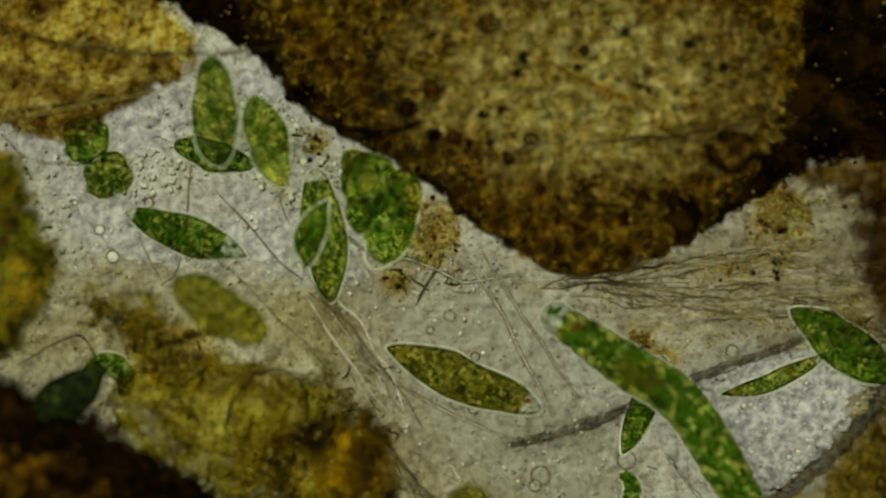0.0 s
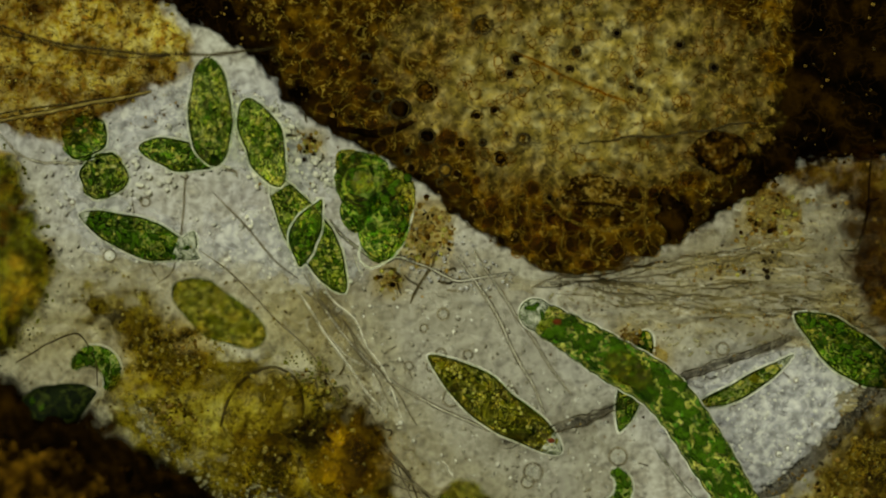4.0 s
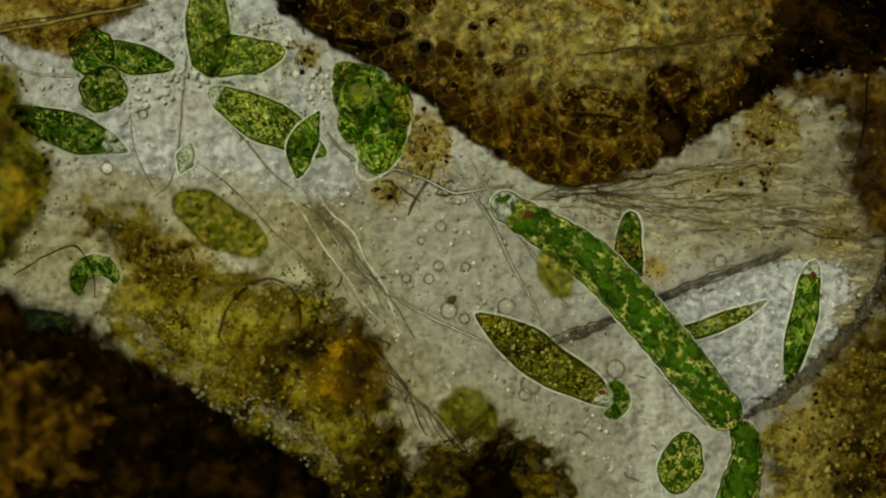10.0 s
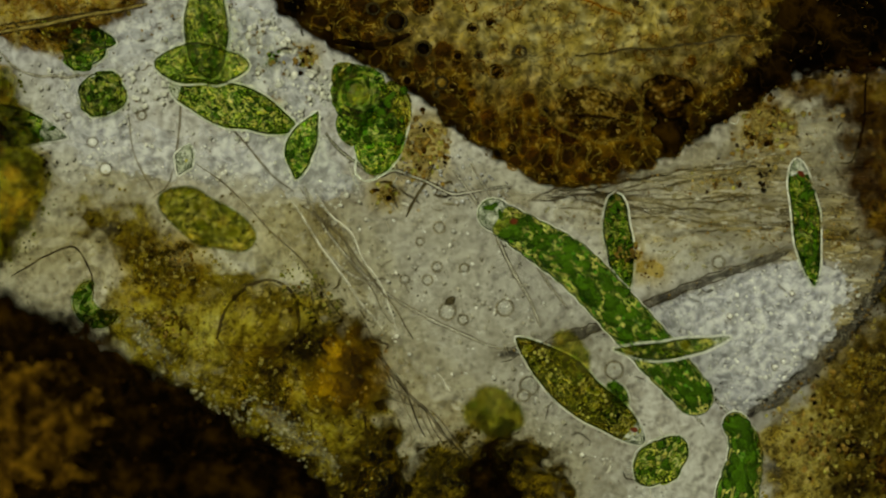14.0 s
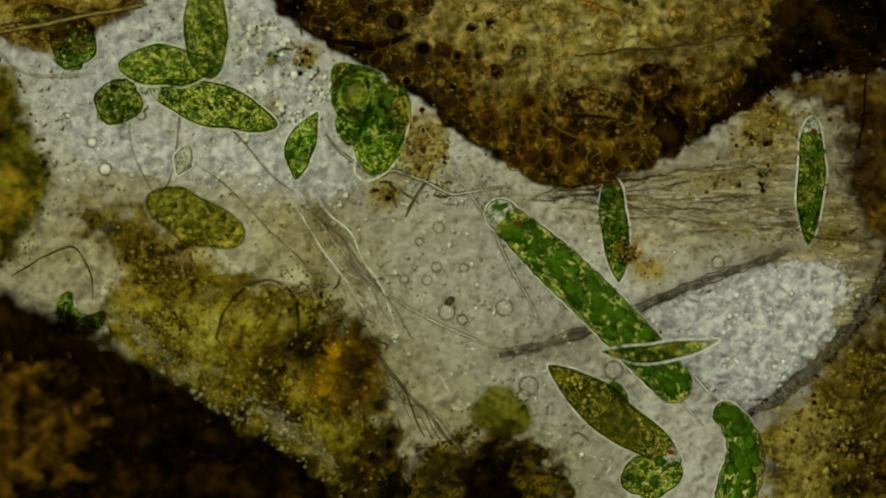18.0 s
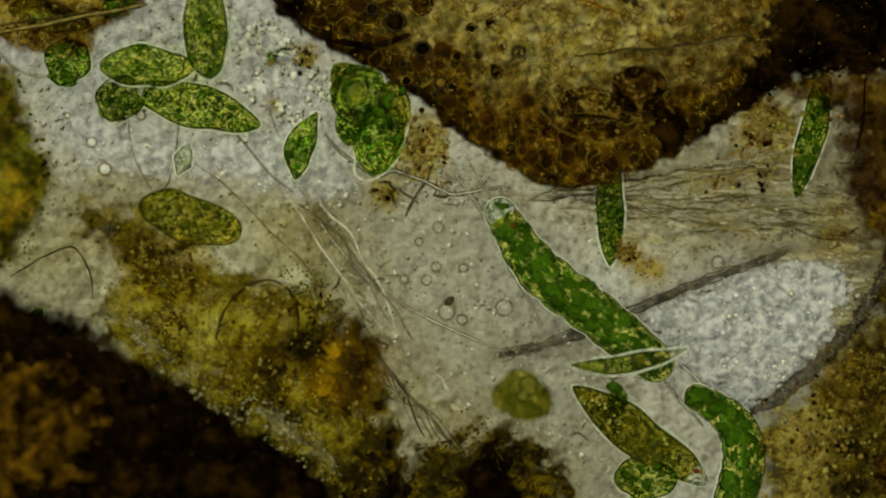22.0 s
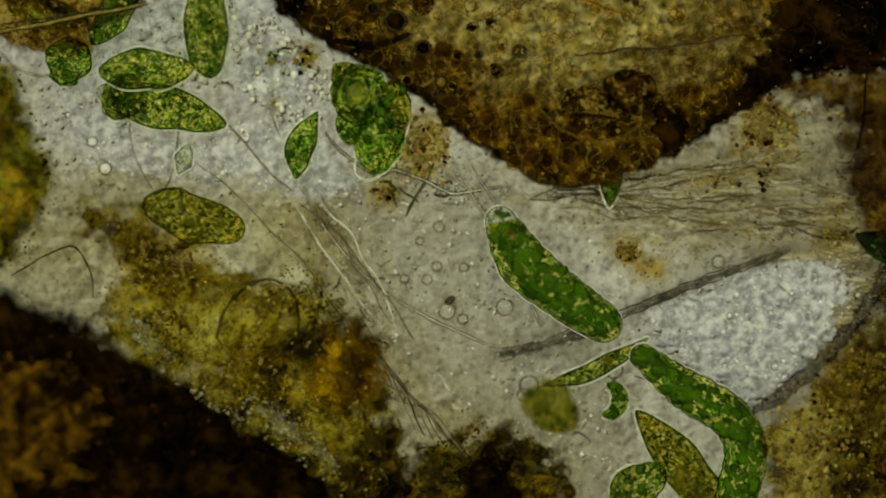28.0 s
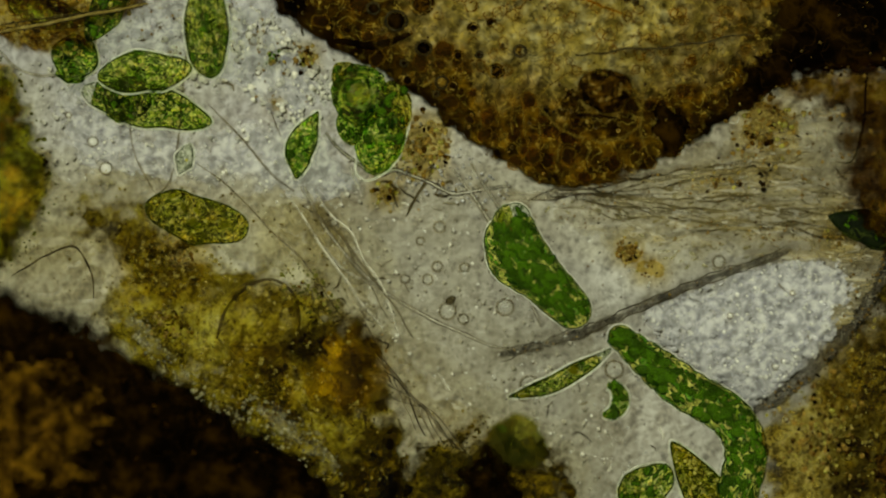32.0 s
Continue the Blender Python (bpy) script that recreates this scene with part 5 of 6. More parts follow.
heap("dusky_strand", "dark translucent strand lying across the clear water", [(885, 622), (1000, 590), (1100, 550), (1250, 487), (1385, 442), (1390, 453), (1255, 502), (1105, 566), (1003, 608), (888, 636)],
     0.012, 6, DUSK, GRAIN, 40, (1.5, 3), 51, step=4, wave=7, lumps=0.006, lump_size=10)
heap("dusky_strand", "dark fuzzy edge of the sediment bank", [(1570, 430), (1538, 510), (1470, 603), (1400, 668), (1322, 728), (1318, 748), (1412, 694), (1487, 626), (1560, 528), (1595, 450)],
     0.030, 8, DUSK, GRAIN, 120, (1.5, 4), 52, step=5, wave=11, lumps=0.012, lump_size=12)


def tangle(count, u, v, spread, seed, label, lean=0.0):
    """Short curved threads strewn round a place."""
    rnd = random.Random(seed)
    for k in range(count):
        a, b = u + rnd.gauss(0, spread[0]), v + rnd.gauss(0, spread[1])
        turn, run = lean + rnd.gauss(0, 0.8), rnd.uniform(14, 46)
        pts = []
        for j in range(4):
            pts.append((a, b))
            a, b, turn = a + run / 3 * math.cos(turn), b + run / 3 * math.sin(turn), turn + rnd.gauss(0, 0.6)
        fibre("thread", label, pts, rnd.uniform(2.2, 5), (LINE, DARKLINE, PALELINE, PALELINE)[k % 4], 0.002, "loose threads", n=14, wob=4, seed=seed * 50 + k)


for k, pts in enumerate([[(890, 622), (1000, 590), (1100, 550), (1250, 488), (1385, 443)], [(888, 634), (1003, 606), (1105, 564), (1255, 500), (1388, 452)]]):
    fibre("strand", "thin dark edge of the dusky strand", pts, 2.2, DARKLINE, 0.012, "strands", n=50, wob=14, seed=170 + k)
tangle(34, 690, 300, (55, 45), 1, "short thread among granules by the leaf edge", 0.6)
tangle(24, 600, 510, (45, 40), 2, "short thread at the sediment fringe", 0.8)
tangle(26, 430, 70, (90, 45), 3, "short clear thread between the cells", 0.3)
tangle(16, 260, 40, (60, 30), 4, "short thread beside the brown sediment", 0.0)
tangle(22, 1370, 260, (70, 50), 5, "short thread beside the brown granules", -0.3)
tangle(26, 1460, 400, (60, 50), 6, "short thread at the fringe of the bank", 0.5)
tangle(20, 700, 720, (50, 60), 7, "short thread at the sediment edge", 1.0)
tangle(22, 500, 790, (60, 40), 8, "short clear thread by the humus", 0.5)
tangle(22, 1050, 780, (80, 60), 9, "short thread in the clear water", 0.9)


def water_specks():
    field = [(60, 110), (330, 60), (500, 40), (620, 130), (760, 240), (960, 350), (1250, 330), (1500, 260), (1530, 470), (1400, 680), (1290, 740), (1200, 900), (1020, 900), (900, 720), (720, 690), (600, 480), (300, 340), (120, 340)]
    stuff("speck_layer", sprinkle(field, 900, 1.5, 4.5, 0.001, 21, 0.0, 0), SPECK, None, "fine clear specks on the slide", "specks")
    stuff("speck_layer", sprinkle(field, 350, 1.2, 3.2, 0.002, 22, 0.15, 0), GRAIN, None, "fine brown specks on the slide", "specks")
    corner = [(330, 20), (480, 30), (600, 150), (560, 200), (440, 150), (390, 120)]
    stuff("speck_layer", sprinkle(corner, 260, 2, 7, 0.001, 24, 0.0, 0), SPECK, None, "clear droplets between the cells", "droplets")


water_specks()


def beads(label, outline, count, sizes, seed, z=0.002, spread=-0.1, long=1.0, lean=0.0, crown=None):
    """Clear droplets, their light and shade built in: a bright crown, a dark foot on the far side."""
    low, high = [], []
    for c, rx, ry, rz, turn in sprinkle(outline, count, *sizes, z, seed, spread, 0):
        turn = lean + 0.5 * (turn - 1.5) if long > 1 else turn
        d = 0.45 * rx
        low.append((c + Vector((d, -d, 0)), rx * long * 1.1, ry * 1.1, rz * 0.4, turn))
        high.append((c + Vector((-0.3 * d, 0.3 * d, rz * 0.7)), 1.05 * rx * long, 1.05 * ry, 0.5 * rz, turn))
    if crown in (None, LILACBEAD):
        stuff("droplet_foot_layer", low, SHADEBEAD, None, "dark shade lumps set under the " + label, "droplets")
    stuff("droplet_layer", high, crown or LITBEAD, None, ("clear bright " if crown is None else "translucent ") + label, "droplets")


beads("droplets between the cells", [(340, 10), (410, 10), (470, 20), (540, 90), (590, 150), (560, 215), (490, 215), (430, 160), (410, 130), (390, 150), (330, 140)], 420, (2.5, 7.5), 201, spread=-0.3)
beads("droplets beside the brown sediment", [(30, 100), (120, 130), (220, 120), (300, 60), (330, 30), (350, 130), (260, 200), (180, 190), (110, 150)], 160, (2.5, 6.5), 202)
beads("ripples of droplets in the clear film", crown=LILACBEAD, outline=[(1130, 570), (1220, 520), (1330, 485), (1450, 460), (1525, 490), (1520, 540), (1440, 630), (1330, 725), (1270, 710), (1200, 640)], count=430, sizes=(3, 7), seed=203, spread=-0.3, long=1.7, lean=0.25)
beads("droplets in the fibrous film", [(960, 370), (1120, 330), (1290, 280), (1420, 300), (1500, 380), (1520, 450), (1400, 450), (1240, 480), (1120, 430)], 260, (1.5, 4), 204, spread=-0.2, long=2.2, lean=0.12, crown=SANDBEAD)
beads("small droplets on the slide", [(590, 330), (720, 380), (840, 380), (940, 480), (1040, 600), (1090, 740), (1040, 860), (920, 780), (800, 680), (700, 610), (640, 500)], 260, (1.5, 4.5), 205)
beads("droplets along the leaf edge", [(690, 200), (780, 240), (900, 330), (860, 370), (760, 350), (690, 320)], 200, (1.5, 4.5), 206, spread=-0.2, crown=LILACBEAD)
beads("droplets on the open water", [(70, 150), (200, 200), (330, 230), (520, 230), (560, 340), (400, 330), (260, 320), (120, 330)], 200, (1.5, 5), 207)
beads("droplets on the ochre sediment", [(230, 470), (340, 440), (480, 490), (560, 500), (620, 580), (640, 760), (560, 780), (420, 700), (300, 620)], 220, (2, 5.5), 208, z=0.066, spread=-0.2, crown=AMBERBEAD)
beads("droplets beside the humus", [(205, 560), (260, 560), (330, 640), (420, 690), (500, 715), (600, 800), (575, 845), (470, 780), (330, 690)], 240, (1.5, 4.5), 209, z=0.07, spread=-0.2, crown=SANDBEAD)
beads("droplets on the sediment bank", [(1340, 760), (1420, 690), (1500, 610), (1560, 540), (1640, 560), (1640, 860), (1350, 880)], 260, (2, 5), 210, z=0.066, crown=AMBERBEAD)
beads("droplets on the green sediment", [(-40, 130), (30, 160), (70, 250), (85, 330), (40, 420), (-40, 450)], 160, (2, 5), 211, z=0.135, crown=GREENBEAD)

# small still cells
tip = cell("triangular_scale", "small clear wedge-shaped scale with a dark edge", 56, 15, CLEARCELL, bend=0, grains=0, pale=3, eyespot=False, flagellum=False, seed=50, head=0.8, tail=0.6, group="small scales")
tip.matrix_basis = pose(*at(325, 284), 0, 0, 70)
lone = cell("small_cell", "small green crescent cell with a round nucleus", 124, 25, GREEN, bend=9, grains=16, pale=8, eyespot=False, flagellum=False, seed=51, head=0.6, tail=0.8)
ring = [Vector((0.010 + 0.014 * math.cos(a), 0.006 + 0.012 * math.sin(a), 0.027)) for a in np.linspace(0, 2 * math.pi, 19)]
part("nucleus", loft(bmesh.new(), ring, [0.0019] * 19, 0.8, 6), CHLORO, lone, "round dark-edged nucleus")
lone.matrix_basis = pose(*at(544, 260, 0.047), 0, 0, 72)
upright = cell("green_cell", "broad green spindle cell with dark granules", 190, 39, YELLOWGREEN, bend=3, grains=40, pale=30, size=(5, 9), eyespot=False, seed=52, head=0.36, tail=0.38)
upright.matrix_basis = pose(*at(370, 48, 0.05), 0, 0, 94)


def crescent(name, label, radius, width, mat, sweep=200, seed=5):
    """A curled cell: an arc of an open ring."""
    top = thing(name, label, "alga cell", "green cells")
    n, R = 22, radius / 1000
    arc = [radians(-sweep / 2 + sweep * i / (n - 1)) for i in range(n)]
    spine = [Vector((R * math.cos(a), R * math.sin(a), 0.4 * width / 1000 + 0.006)) for a in arc]
    rad = [width / 1000 * max(0.06, math.sin(math.pi * (i + 0.6) / (n + 0.2)) ** 0.6) for i in range(n)]
    body = part("body", loft(bmesh.new(), spine, rad, 0.6, 12), mat, top)
    low = [Vector((p.x, p.y, 0.006)) for p in spine]
    part("pellicle", loft(bmesh.new(), low, [r + 0.004 for r in rad], 0.25, 12), RIM, top, "cell border with a bright halo put in")
    rnd = random.Random(seed)
    for i in range(14):
        j = rnd.randrange(3, n - 3)
        q = rnd.uniform(-0.7, 0.7)
        p = spine[j] * (1 + q * rad[j] / R)
        grain("chloroplast", disc_mesh("disc", CHLORO, rnd), body, p.x, p.y, spine[j].z + rad[j] * 0.55 * math.sqrt(1 - q * q), rnd.uniform(0.005, 0.009), rnd.uniform(0, 3))
    return top


hook = crescent("curled_cell", "small curled green cell in clear water", 26, 15, GREEN, 190, 6)
hook.matrix_basis = pose(*at(1070, 708), 0, 0, -8)

# ---- cells that swim ----
swim = {
    "big": cell("green_cell", "large olive green spindle cell with a red eyespot", 290, 38, OLIVE, chl=OLIVEGRAIN, size=(4, 8), grains=70, pale=90, eyespot=True, eye_at=0.9, tips=(0.0, 0.11), seed=1, head=0.56, tail=0.40),
    "slim": cell("green_cell", "slender curved green cell with pointed ends", 205, 16, YELLOWGREEN, bend=-12, chl=OLIVEGRAIN, grains=12, pale=30, tips=(0.0, 0.15), seed=2, head=0.7, tail=0.7),
    "climber": cell("green_cell", "slender green cell with a red eyespot and pointed tail", 225, 25, GREEN, grains=60, pale=14, eyespot=True, tips=(0.12, 0.0), seed=3, head=0.36, tail=0.62, squash=0.3),
    "edge": cell("green_cell", "dark green spindle cell near the sediment bank", 230, 42, GREEN, grains=100, pale=14, seed=4, head=0.6, tail=0.6),
    "left": cell("green_cell", "green spindle cell with a clear pointed tail", 225, 33, GREEN, grains=90, pale=12, tips=(0.07, 0.2), seed=5, head=0.5, tail=0.66),
    "stroller": cell("green_cell", "broad green cell with a clear bright border", 235, 37, YELLOWGREEN, size=(4, 7), grains=70, pale=80, tips=(0.09, 0.0), seed=6, head=0.36, tail=0.46),
    "neighbour": cell("green_cell", "pale green cell lying across its neighbours", 165, 35, YELLOWGREEN, grains=18, pale=20, seed=7, head=0.36, tail=0.42, z=0.045),
    "sibling": cell("green_cell", "short green cell beside the round cells", 145, 26, GREEN, grains=30, pale=20, seed=19, head=0.36, tail=0.5),
    "amber": cell("green_cell", "yellowish olive cell half in sediment", 185, 43, OLIVE, chl=OLIVEGRAIN, rim=0, grains=30, pale=20, seed=8, head=0.40, tail=0.34, z=0.02),
    "riser": cell("green_cell", "slender upright green cell gliding under the long cell", 185, 25, GREEN, grains=50, pale=10, seed=9, head=0.30, tail=0.6, squash=0.3),
    "low": cell("green_cell", "dark green cell above the humus", 170, 42, DARKGREEN, rim=0, grains=8, pale=0, eyespot=False, seed=10, head=0.6, tail=0.7, z=0.05),
    "oval": cell("green_cell", "oval green cell with pale grains", 110, 38, YELLOWGREEN, grains=44, pale=26, seed=11, head=0.4, tail=0.4, flagellum=False),
    "roundel": cell("round_cell", "round curled green cell", 84, 41, GREEN, grains=14, pale=12, seed=12, head=0.46, tail=0.46, flagellum=False, eyespot=False),
    "roundel2": cell("round_cell", "round curled yellow-green cell", 86, 40, YELLOWGREEN, grains=12, pale=16, seed=13, head=0.46, tail=0.46, flagellum=False, eyespot=False),
    "drifter": cell("green_cell", "yellowish green cell rising over the sediment clump", 110, 44, OLIVE, rim=0, grains=4, pale=0, seed=14, head=0.45, tail=0.45, flagellum=False, eyespot=False, z=0.12),
    "shade": cell("green_cell", "small dim green cell high in the water", 95, 30, OLIVE, rim=0, grains=6, pale=0, seed=15, head=0.5, tail=0.5, flagellum=False, eyespot=False, z=0.10),
    "visitor": cell("green_cell", "dim green cell at the edge of the brown sediment", 130, 30, GREEN, rim=0, grains=40, pale=8, seed=17, head=0.5, tail=0.6, z=0.03),
    "newcomer": cell("green_cell", "dark green cell in the brown fringe", 150, 30, DARKGREEN, rim=0, grains=30, pale=0, seed=18, head=0.6, tail=0.6, z=0.01),
    "pit": cell("dark_cell", "dark brown oval cell inside the leaf tissue", 96, 40, HUMUS, rim=0, chl=GRAIN, grains=40, pale=0, seed=16, head=0.45, tail=0.45, flagellum=False, eyespot=False, z=0.05, size=(3, 6)),
}
curl = crescent("curled_cell", "curled yellow-green cell at the sediment edge", 34, 20, GREEN, 210, 8)


# the long cell, in rigid pieces one behind the other, and the cell that follows it
def long_cell(name, label, count, radii, seed, eyespot):
    rnd = random.Random(seed)
    top = thing(name, label, "alga cell", "green cells")
    pieces = []
    for k in range(count):
        r = radii(k / (count - 1)) / 1000
        bm = bmesh.new()
        stretch = 1.12 if k in (0, count - 1) else 1.35
        ball(bm, (0, 0, 0), r * stretch, r, r * 0.62, 0, 3, 0.03)
        seg = part("segment", bm, (CLEARCELL if k == 0 else LONGYELLOW) if eyespot and k < 2 else LONGYELLOW if k == 0 else LONGGREEN, top)
        bm = bmesh.new()
        ball(bm, (0, 0, -r * 0.45), r * stretch + 0.0038, r + 0.0040, r * 0.2, 0, 3)
        part("pellicle", bm, RIM, seg, "cell border with a bright halo put in")
        bm = bmesh.new()
        ball(bm, (0, 0, -r * 0.25), r * stretch + 0.0018, r + 0.0018, r * 0.3, 0, 3)
        part("cortex", bm, CORTEX, seg, "dark cell edge")
        first = eyespot and k < 2
        for i in range(3 if first else 16):
            a, q = rnd.uniform(0, 6.28), math.sqrt(rnd.random()) * 0.74
            ps = rnd.random() < 0.15
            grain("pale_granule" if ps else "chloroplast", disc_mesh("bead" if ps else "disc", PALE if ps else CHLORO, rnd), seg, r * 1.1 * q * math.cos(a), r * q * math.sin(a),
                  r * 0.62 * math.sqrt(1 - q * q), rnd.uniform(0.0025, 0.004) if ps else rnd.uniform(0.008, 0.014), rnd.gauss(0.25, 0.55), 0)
        if eyespot and k == 1:
            bm = bmesh.new()
            ball(bm, (0.004, 0.008, r * 0.58), 0.009, 0.006, 0.005, 0.5, 2, 0.3)
            part("eyespot", bm, RED, seg, "red eyespot")
        pieces.append(seg)
    return top, pieces


FRONT = long_cell("long_green_cell", "long tubular green cell with a red eyespot", 16, lambda s: 27 + 12 * min(1, s / 0.3) - 5 * max(0, s - 0.8) / 0.2, 91, True)
REAR = long_cell("long_green_cell", "long green cell following in the same sheath", 13, lambda s: 22 + 15 * min(1, s / 0.3), 92, False)
for k, pts in enumerate([[(1150, 640), (1195, 700), (1245, 755)], [(1200, 640), (1250, 690), (1300, 745)]]):
    fibre("sheath_edge", "clear edge of the slime sheath with a dark line", pts, 6, DARKLINE, 0.004, "sheath", wob=2, seed=120 + k, core=RIM)


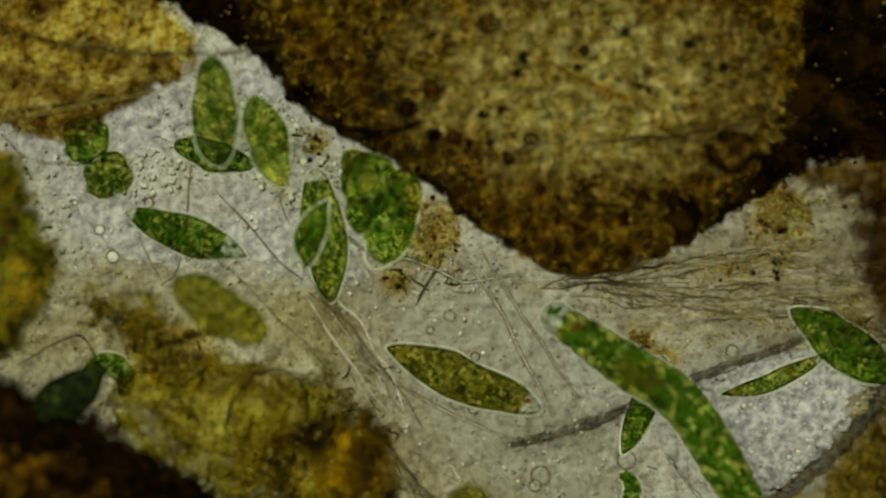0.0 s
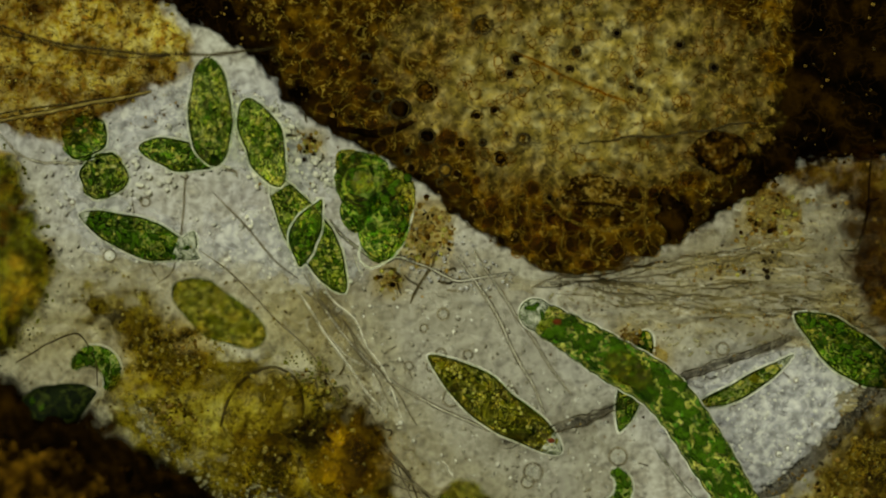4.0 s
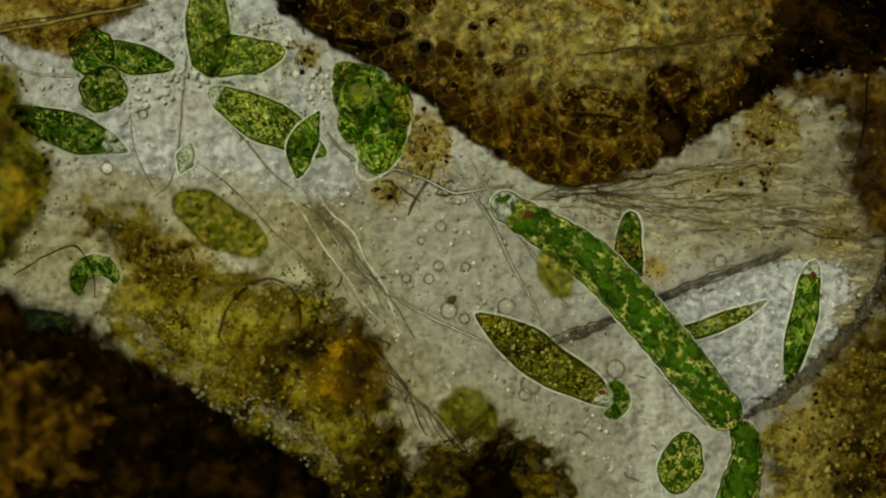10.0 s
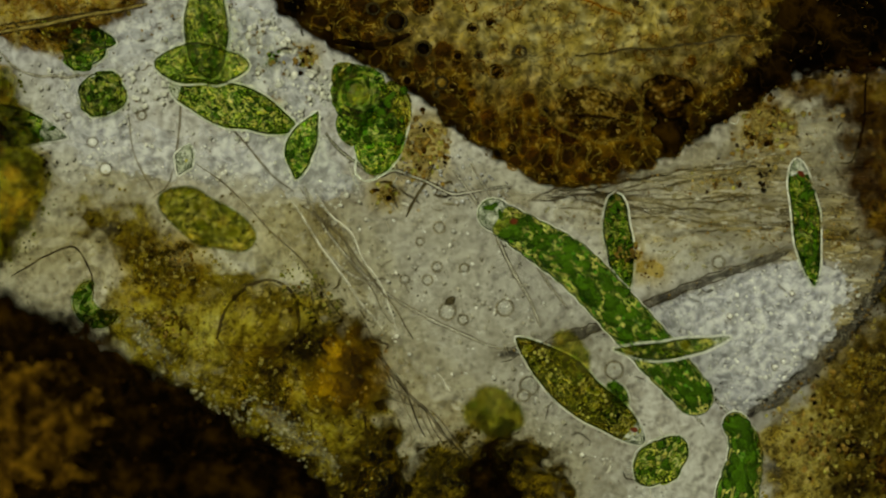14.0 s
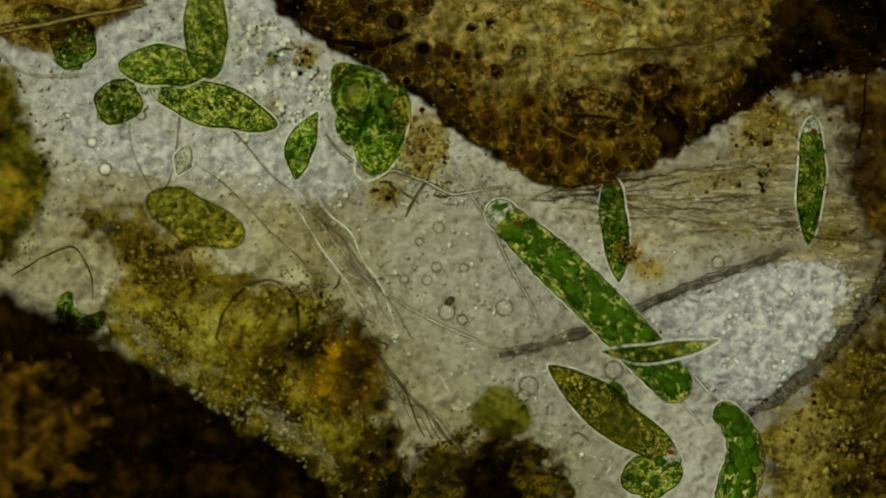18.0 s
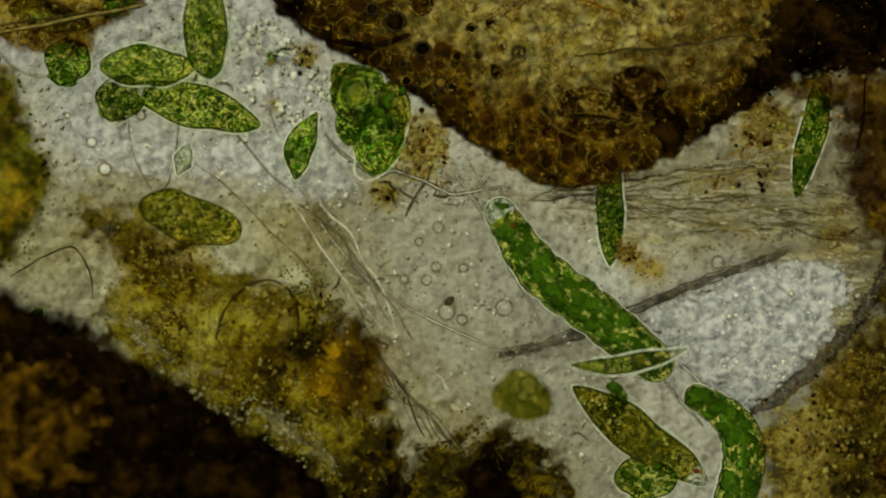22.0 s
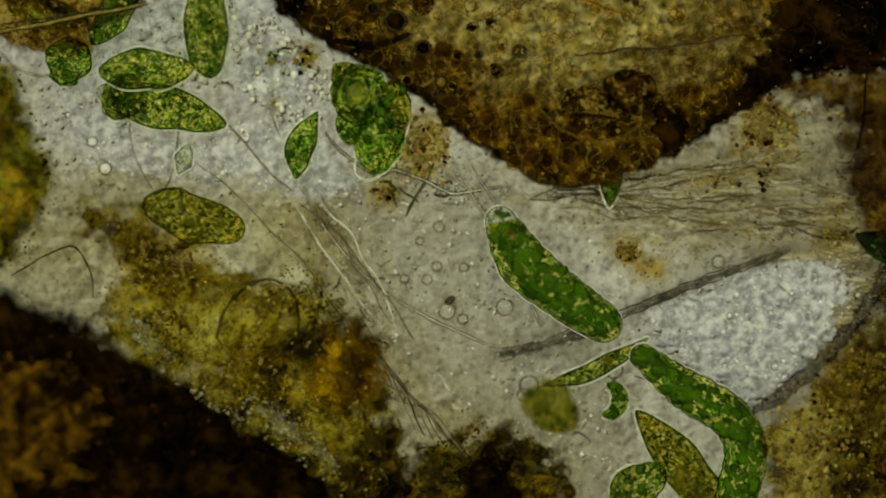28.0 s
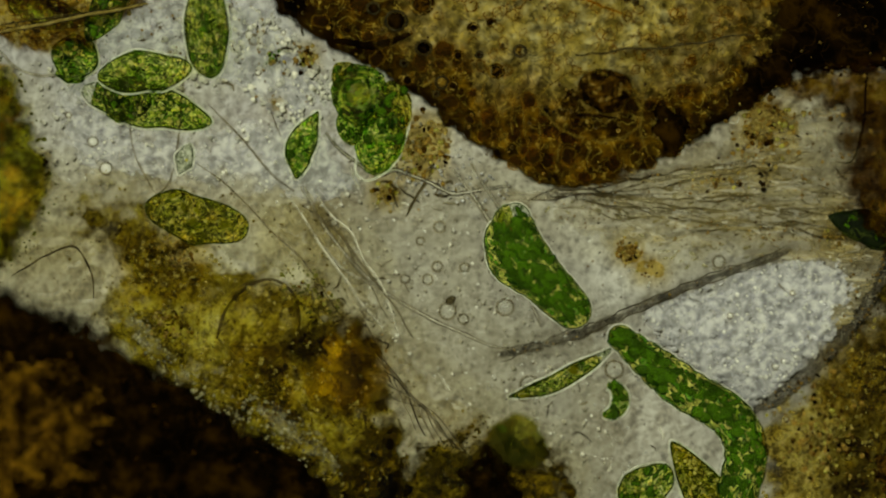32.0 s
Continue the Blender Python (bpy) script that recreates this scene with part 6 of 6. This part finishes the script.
# ---- how things move: seconds, then front end and rear end in plan units ----
SWIM = {
    "big": ([(0, 660, 455, 940, 570), (1, 702, 437, 938, 617), (2, 725, 441, 940, 621), (3, 732, 456, 972, 641), (6, 767, 492, 1017, 667), (7, 791, 516, 1034, 676), (8, 804, 530, 1057, 690),
             (9, 820, 538, 1075, 698), (10, 836, 557, 1081, 717), (11.5, 858, 570, 1098, 747)],
            [(13, 897, 592, 1130, 770), (14.5, 915, 600, 1140, 790), (16.5, 955, 630, 1165, 812), (17.5, 965, 640, 1190, 818), (19, 985, 665, 1215, 825),
             (21, 1000, 680, 1235, 840), (23, 1040, 700, 1250, 860), (25, 1070, 730, 1270, 880), (27.5, 1125, 735, 1300, 925), (29, 1150, 750, 1310, 950), (30.5, 1185, 770, 1320, 975), (32, 1200, 805, 1330, 1000)]),
    "slim": ([(0, 1250, 540, 1440, 465), (2, 1245, 551, 1420, 461), (3, 1235, 556, 1400, 471), (6, 1200, 577, 1368, 500), (8, 1195, 585, 1355, 523), (9, 1180, 590, 1348, 523), (10, 1165, 595, 1344, 537),
              (11.5, 1150, 600, 1335, 570), (13, 1120, 603, 1320, 575)],
             [(14.5, 1065, 620, 1275, 600), (16.5, 1060, 620, 1265, 600), (19, 1060, 620, 1260, 600), (21, 1010, 640, 1235, 610), (23, 995, 645, 1200, 615), (25, 965, 660, 1180, 605), (27.5, 960, 680, 1150, 600),
              (29, 950, 690, 1130, 600), (30.5, 915, 700, 1090, 610), (32, 905, 700, 1075, 620)]),
    "climber": ([(0, 1430, 800, 1390, 1010), (6, 1455, 660, 1390, 860), (7, 1470, 600, 1390, 800), (8, 1457, 550, 1395, 755), (9, 1413, 508, 1400, 730), (10, 1438, 455, 1388, 692), (11.5, 1408, 350, 1428, 580), (13, 1410, 290, 1438, 520)],
                [(14.5, 1405, 270, 1440, 510), (16.5, 1435, 230, 1425, 465), (17.5, 1437, 212, 1428, 450), (19, 1435, 185, 1430, 410), (21, 1455, 143, 1408, 370), (23, 1465, 120, 1415, 325), (25, 1455, 60, 1440, 270),
                 (27.5, 1450, -60, 1440, 160), (32, 1450, -200, 1440, 30)]),
    "edge": ([(0, 1372, 392, 1560, 518), (3, 1387, 398, 1575, 520), (6, 1432, 427, 1610, 560), (7, 1449, 441, 1630, 570), (8, 1472, 450, 1650, 580), (9, 1515, 468, 1690, 600), (11.5, 1620, 490, 1790, 640), (32, 1800, 600, 1980, 720)], []),
    "left": ([(0, 222, 225, 410, 295), (1, 200, 220, 390, 300), (2, 190, 226, 380, 303), (3, 165, 226, 365, 306), (6, 82, 227, 302, 292), (7, 64, 214, 279, 291), (8, 45, 212, 254, 293), (9, 33, 203, 250, 290),
              (10, 8, 195, 228, 272), (11.5, -38, 190, 180, 252), (13, -70, 195, 150, 245), (15, -140, 195, 90, 245), (32, -300, 195, -80, 245)], []),
    "stroller": ([(0, 545, 180, 565, 345), (3, 520, 185, 575, 345), (4.5, 470, 185, 600, 345), (6, 432, 200, 612, 332), (7, 419, 180, 620, 320), (8, 395, 175, 612, 305), (9, 380, 168, 595, 290), (10, 361, 160, 580, 280), (11.5, 350, 155, 570, 255)],
                 [(13, 315, 150, 545, 240), (14.5, 285, 150, 520, 225), (16.5, 250, 148, 490, 218), (17.5, 258, 150, 500, 225), (19, 265, 155, 485, 222), (21, 255, 160, 465, 220), (23, 235, 160, 440, 220),
                  (25, 220, 160, 425, 215), (27.5, 190, 165, 395, 218), (29, 175, 165, 378, 222), (32, 160, 165, 360, 215)]),
    "neighbour": ([(0, 440, 40, 480, 160), (6, 430, 50, 490, 155), (8, 370, 95, 505, 85), (9, 352, 110, 505, 90), (11.5, 320, 112, 490, 105), (13, 285, 115, 470, 115), (16.5, 245, 120, 400, 122), (21, 190, 120, 345, 122),
                   (25, 185, 125, 345, 125), (32, 185, 140, 335, 125)], []),
    "sibling": ([(0, 300, 105, 430, 140), (3, 265, 108, 390, 138), (6, 215, 108, 352, 122), (8, 205, 96, 345, 124), (9, 190, 95, 335, 126), (10, 165, 90, 305, 122), (11, 125, 82, 260, 112), (12.5, 95, 65, 230, 95), (16, 40, 30, 170, 60), (32, 20, 10, 150, 40)], []),
    "amber": ([(0, 290, 335, 470, 445), (6, 292, 342, 485, 462), (9, 295, 342, 490, 460), (10.5, 295, 342, 485, 450), (11.5, 298, 342, 475, 440), (13, 300, 345, 465, 435), (14.5, 285, 352, 445, 428), (16.5, 275, 350, 435, 425)],
              [(19, 265, 355, 430, 420), (25, 260, 365, 420, 408), (28, 262, 360, 430, 412), (32, 260, 365, 440, 410)]),
    "riser": ([(0, 1150, 475, 1078, 645), (3, 1140, 445, 1085, 616), (6, 1125, 415, 1095, 595), (8, 1122, 395, 1102, 578), (9, 1122, 385, 1105, 570), (10, 1112, 378, 1106, 560), (11.5, 1097, 368, 1107, 550), (13, 1092, 358, 1108, 540)],
              [(14.5, 1084, 338, 1100, 520), (16.5, 1082, 325, 1098, 508), (19, 1080, 310, 1090, 490), (21, 1080, 295, 1082, 478), (23, 1080, 280, 1076, 463), (25, 1078, 265, 1068, 445), (27.5, 1085, 200, 1077, 380), (29.5, 1082, 150, 1077, 332), (32, 1080, 125, 1078, 308)]),
    "low": ([(0, 180, 495, 40, 590), (3, 170, 530, 20, 585), (6, 155, 555, 0, 590), (9, 140, 568, -25, 592), (13, 105, 590, -60, 610), (16.5, 60, 600, -110, 615), (32, -40, 610, -210, 625)], []),
    "oval": ([(0, 1215, 745, 1205, 855), (7, 1212, 748, 1203, 857), (8, 1208, 760, 1195, 862), (9, 1212, 768, 1195, 868), (10, 1212, 773, 1188, 868), (11.5, 1205, 775, 1165, 860), (13, 1195, 785, 1150, 845), (14.5, 1200, 790, 1130, 840),
              (16.5, 1195, 815, 1118, 850), (19, 1200, 840, 1100, 845), (21, 1200, 850, 1095, 838), (25, 1172, 830, 1075, 878), (32, 1185, 830, 1095, 895)], []),
    "roundel": ([(0, 110, 72, 172, 110), (6, 112, 70, 180, 100), (9, 122, 78, 198, 105), (13, 115, 68, 190, 100), (16.5, 100, 65, 170, 95), (19, 95, 65, 165, 95), (21, 88, 92, 160, 122), (25, 85, 95, 155, 125), (32, 95, 90, 170, 118)], []),
    "roundel2": ([(0, 140, 150, 220, 165), (6, 140, 155, 215, 165), (9, 142, 155, 220, 167), (13, 140, 158, 220, 175), (16.5, 160, 165, 240, 185), (19, 172, 178, 256, 190), (21, 172, 172, 256, 186), (25, 175, 165, 258, 180), (32, 185, 172, 265, 185)], []),
    "drifter": ([(0, 770, 725, 860, 750), (8, 770, 720, 860, 745), (16.5, 840, 715, 930, 735), (19, 840, 715, 930, 740), (21, 865, 700, 950, 720), (23, 900, 680, 970, 705), (25, 925, 680, 1000, 720), (27.5, 935, 690, 1005, 735),
                 (29, 930, 710, 1000, 755), (30.5, 915, 735, 985, 785), (32, 875, 755, 950, 800)], []),
    "shade": ([(0, 1060, 480, 1140, 520), (8, 1050, 470, 1120, 510), (8.7, 1000, 450, 1050, 510), (9, 960, 440, 1010, 515), (10, 950, 450, 1000, 525), (11.5, 930, 480, 985, 550), (13, 955, 520, 1000, 590), (14.5, 995, 625, 1045, 690), (17, 1050, 700, 1100, 760), (21, 1095, 735, 1145, 795), (25, 1150, 785, 1200, 845), (32, 1240, 880, 1290, 940)], []),
    "visitor": ([(0, 300, -160, 380, -260), (16, 280, -120, 360, -220), (20, 235, -25, 300, -130), (23, 180, 45, 245, -60), (25, 175, 50, 235, -60), (27.5, 168, 78, 245, -20), (29, 166, 82, 240, -20), (32, 160, 72, 225, -30)], []),
    "newcomer": ([(0, 1680, 520, 1820, 580), (20, 1660, 500, 1800, 560), (25, 1600, 440, 1740, 500), (27.5, 1530, 425, 1660, 480), (29, 1490, 405, 1620, 460), (30.5, 1475, 395, 1610, 440), (32, 1465, 385, 1600, 430)], []),
    "pit": ([(0, 1215, 110, 1310, 120), (6, 1205, 115, 1300, 125), (9, 1145, 140, 1235, 150), (13, 1130, 170, 1220, 180), (16.5, 1120, 145, 1210, 155), (21, 1085, 150, 1175, 160), (25, 1078, 155, 1168, 165), (29, 1055, 158, 1145, 168), (32, 1020, 155, 1110, 170)], []),
}
SPINE_A = [
    (0, (965, 408), (1085, 490), (1185, 560), (1298, 740)), (3, (945, 408), (1080, 487), (1180, 555), (1300, 740)), (6, (928, 388), (1065, 475), (1175, 560), (1298, 745)),
    (8, (908, 384), (1050, 465), (1170, 575), (1295, 750)), (9, (900, 377), (1045, 465), (1160, 580), (1280, 738)), (10, (893, 370), (1035, 460), (1150, 580), (1270, 725)),
    (11.5, (888, 374), (1030, 462), (1140, 585), (1255, 712)), (13, (883, 380), (1020, 465), (1120, 577), (1235, 705))]
SPINE_B = [
    (14.5, (872, 382), (1005, 470), (1105, 570), (1215, 692)), (16.5, (885, 385), (1000, 480), (1090, 570), (1195, 682)), (19, (888, 380), (985, 475), (1080, 563), (1180, 668)), (21, (886, 378), (970, 475), (1065, 560), (1165, 650)),
    (23, (888, 385), (935, 480), (1040, 552), (1140, 625)), (25, (885, 380), (930, 485), (1020, 548), (1115, 600)), (27.5, (885, 395), (925, 470), (1000, 530), (1068, 575)), (29, (888, 400), (925, 460), (980, 512), (1045, 560)),
    (30.5, (895, 398), (905, 450), (958, 498), (1020, 552)), (32, (905, 392), (908, 445), (955, 494), (1006, 545))]
SPREAD = ((0, 0), (20, 0), (23, 4), (25, 5), (27.5, 6), (29, 8), (30.5, 11), (32, 15))
TRAIL = [(1085, 590), (1200, 682), (1288, 738), (1316, 800), (1300, 880), (1285, 980), (1280, 1100), (1280, 1260)]
FOLLOW = ((0, 275), (8, 272), (10, 275), (13, 265), (16.5, 235), (19, 225), (21, 195), (23, 150), (25, 110), (27.5, 60), (29, 40), (30.5, 22), (32, 0))


LIFT = {"slim": ((0, 0), (11.5, 0), (13.5, 72), (25, 72), (28, 0), (32, 0)), "amber": ((0, 60), (12, 60), (19, 30), (32, 10))}


def heading(a, b):
    return math.degrees(math.atan2(b.y - a.y, b.x - a.x))


def motions():
    for key, (one, two) in SWIM.items():
        rows = []
        for t, a, b, c, d in one + two:
            p, q = at(a, b), at(c, d)
            m = (p + q) / 2
            up = np.interp(t, *zip(*LIFT[key])) / 1000 if key in LIFT else 0
            rows.append((t, pose(m.x, m.y, up, 0, 0, heading(p, q))))
        if rows[-1][0] < 32:
            rows.append((32, rows[-1][1]))
        walk(swim[key], rows)
    walk(curl, [(0, pose(*at(175, 520), 0, 0, 60)), (3, pose(*at(166, 515), 0, 0, 60)), (6, pose(*at(142, 505), 0, 0, 40)), (8, pose(*at(148, 505), 0, 0, 20)), (9, pose(*at(150, 508), 0, 0, 60)),
                (10.5, pose(*at(178, 505), 0, 0, 130)), (12, pose(*at(185, 515), 0, 0, 190)), (14, pose(*at(180, 530), 0, 0, 220)), (19, pose(*at(140, 545), 0, 0, 240)), (25, pose(*at(60, 600), 0, 0, 240)), (32, pose(*at(20, 640), 0, 0, 240))])
    n = len(FRONT[1])
    tracks = [[] for _ in range(n)]
    for t, *pts in SPINE_A + SPINE_B:
        line = spline([at(u, v) for u, v in pts], n)
        wide = np.interp(t, [a for a, _ in SPREAD], [b for _, b in SPREAD])
        mid = np.interp(t, [21, 32], [0.5, 0.28])
        for k in range(n):
            d = (line[min(k + 1, n - 1)] - line[max(k - 1, 0)]).normalized()
            s = k / (n - 1)
            off = (1, -1)[k % 2] * wide / 1000 * math.exp(-((s - mid) / 0.25) ** 2)
            p = line[k] + Vector((-d.y, d.x, 0)) * off
            tracks[k].append((t, pose(p.x, p.y, 0.046 + 0.001 * (k % 3), 0, 0, math.degrees(math.atan2(d.y, d.x)))))
    for piece, rows in zip(FRONT[1], tracks):
        walk(piece, rows)
    fine = spline([at(u, v) for u, v in TRAIL], 300)
    run = [0.0]
    for a, b in zip(fine, fine[1:]):
        run.append(run[-1] + (b - a).length * 1000)
    for k, piece in enumerate(REAR[1]):
        rows = []
        for t, s0 in FOLLOW:
            s = min(s0 + 14 + k * 31, run[-1] - 5)
            j = min(len(fine) - 2, int(np.searchsorted(run, s)))
            p, d = fine[j], fine[j + 1] - fine[j - 1]
            rows.append((t, pose(p.x, p.y, 0.030 + 0.001 * (k % 3), 0, 0, math.degrees(math.atan2(d.y, d.x)))))
        walk(piece, rows)


motions()
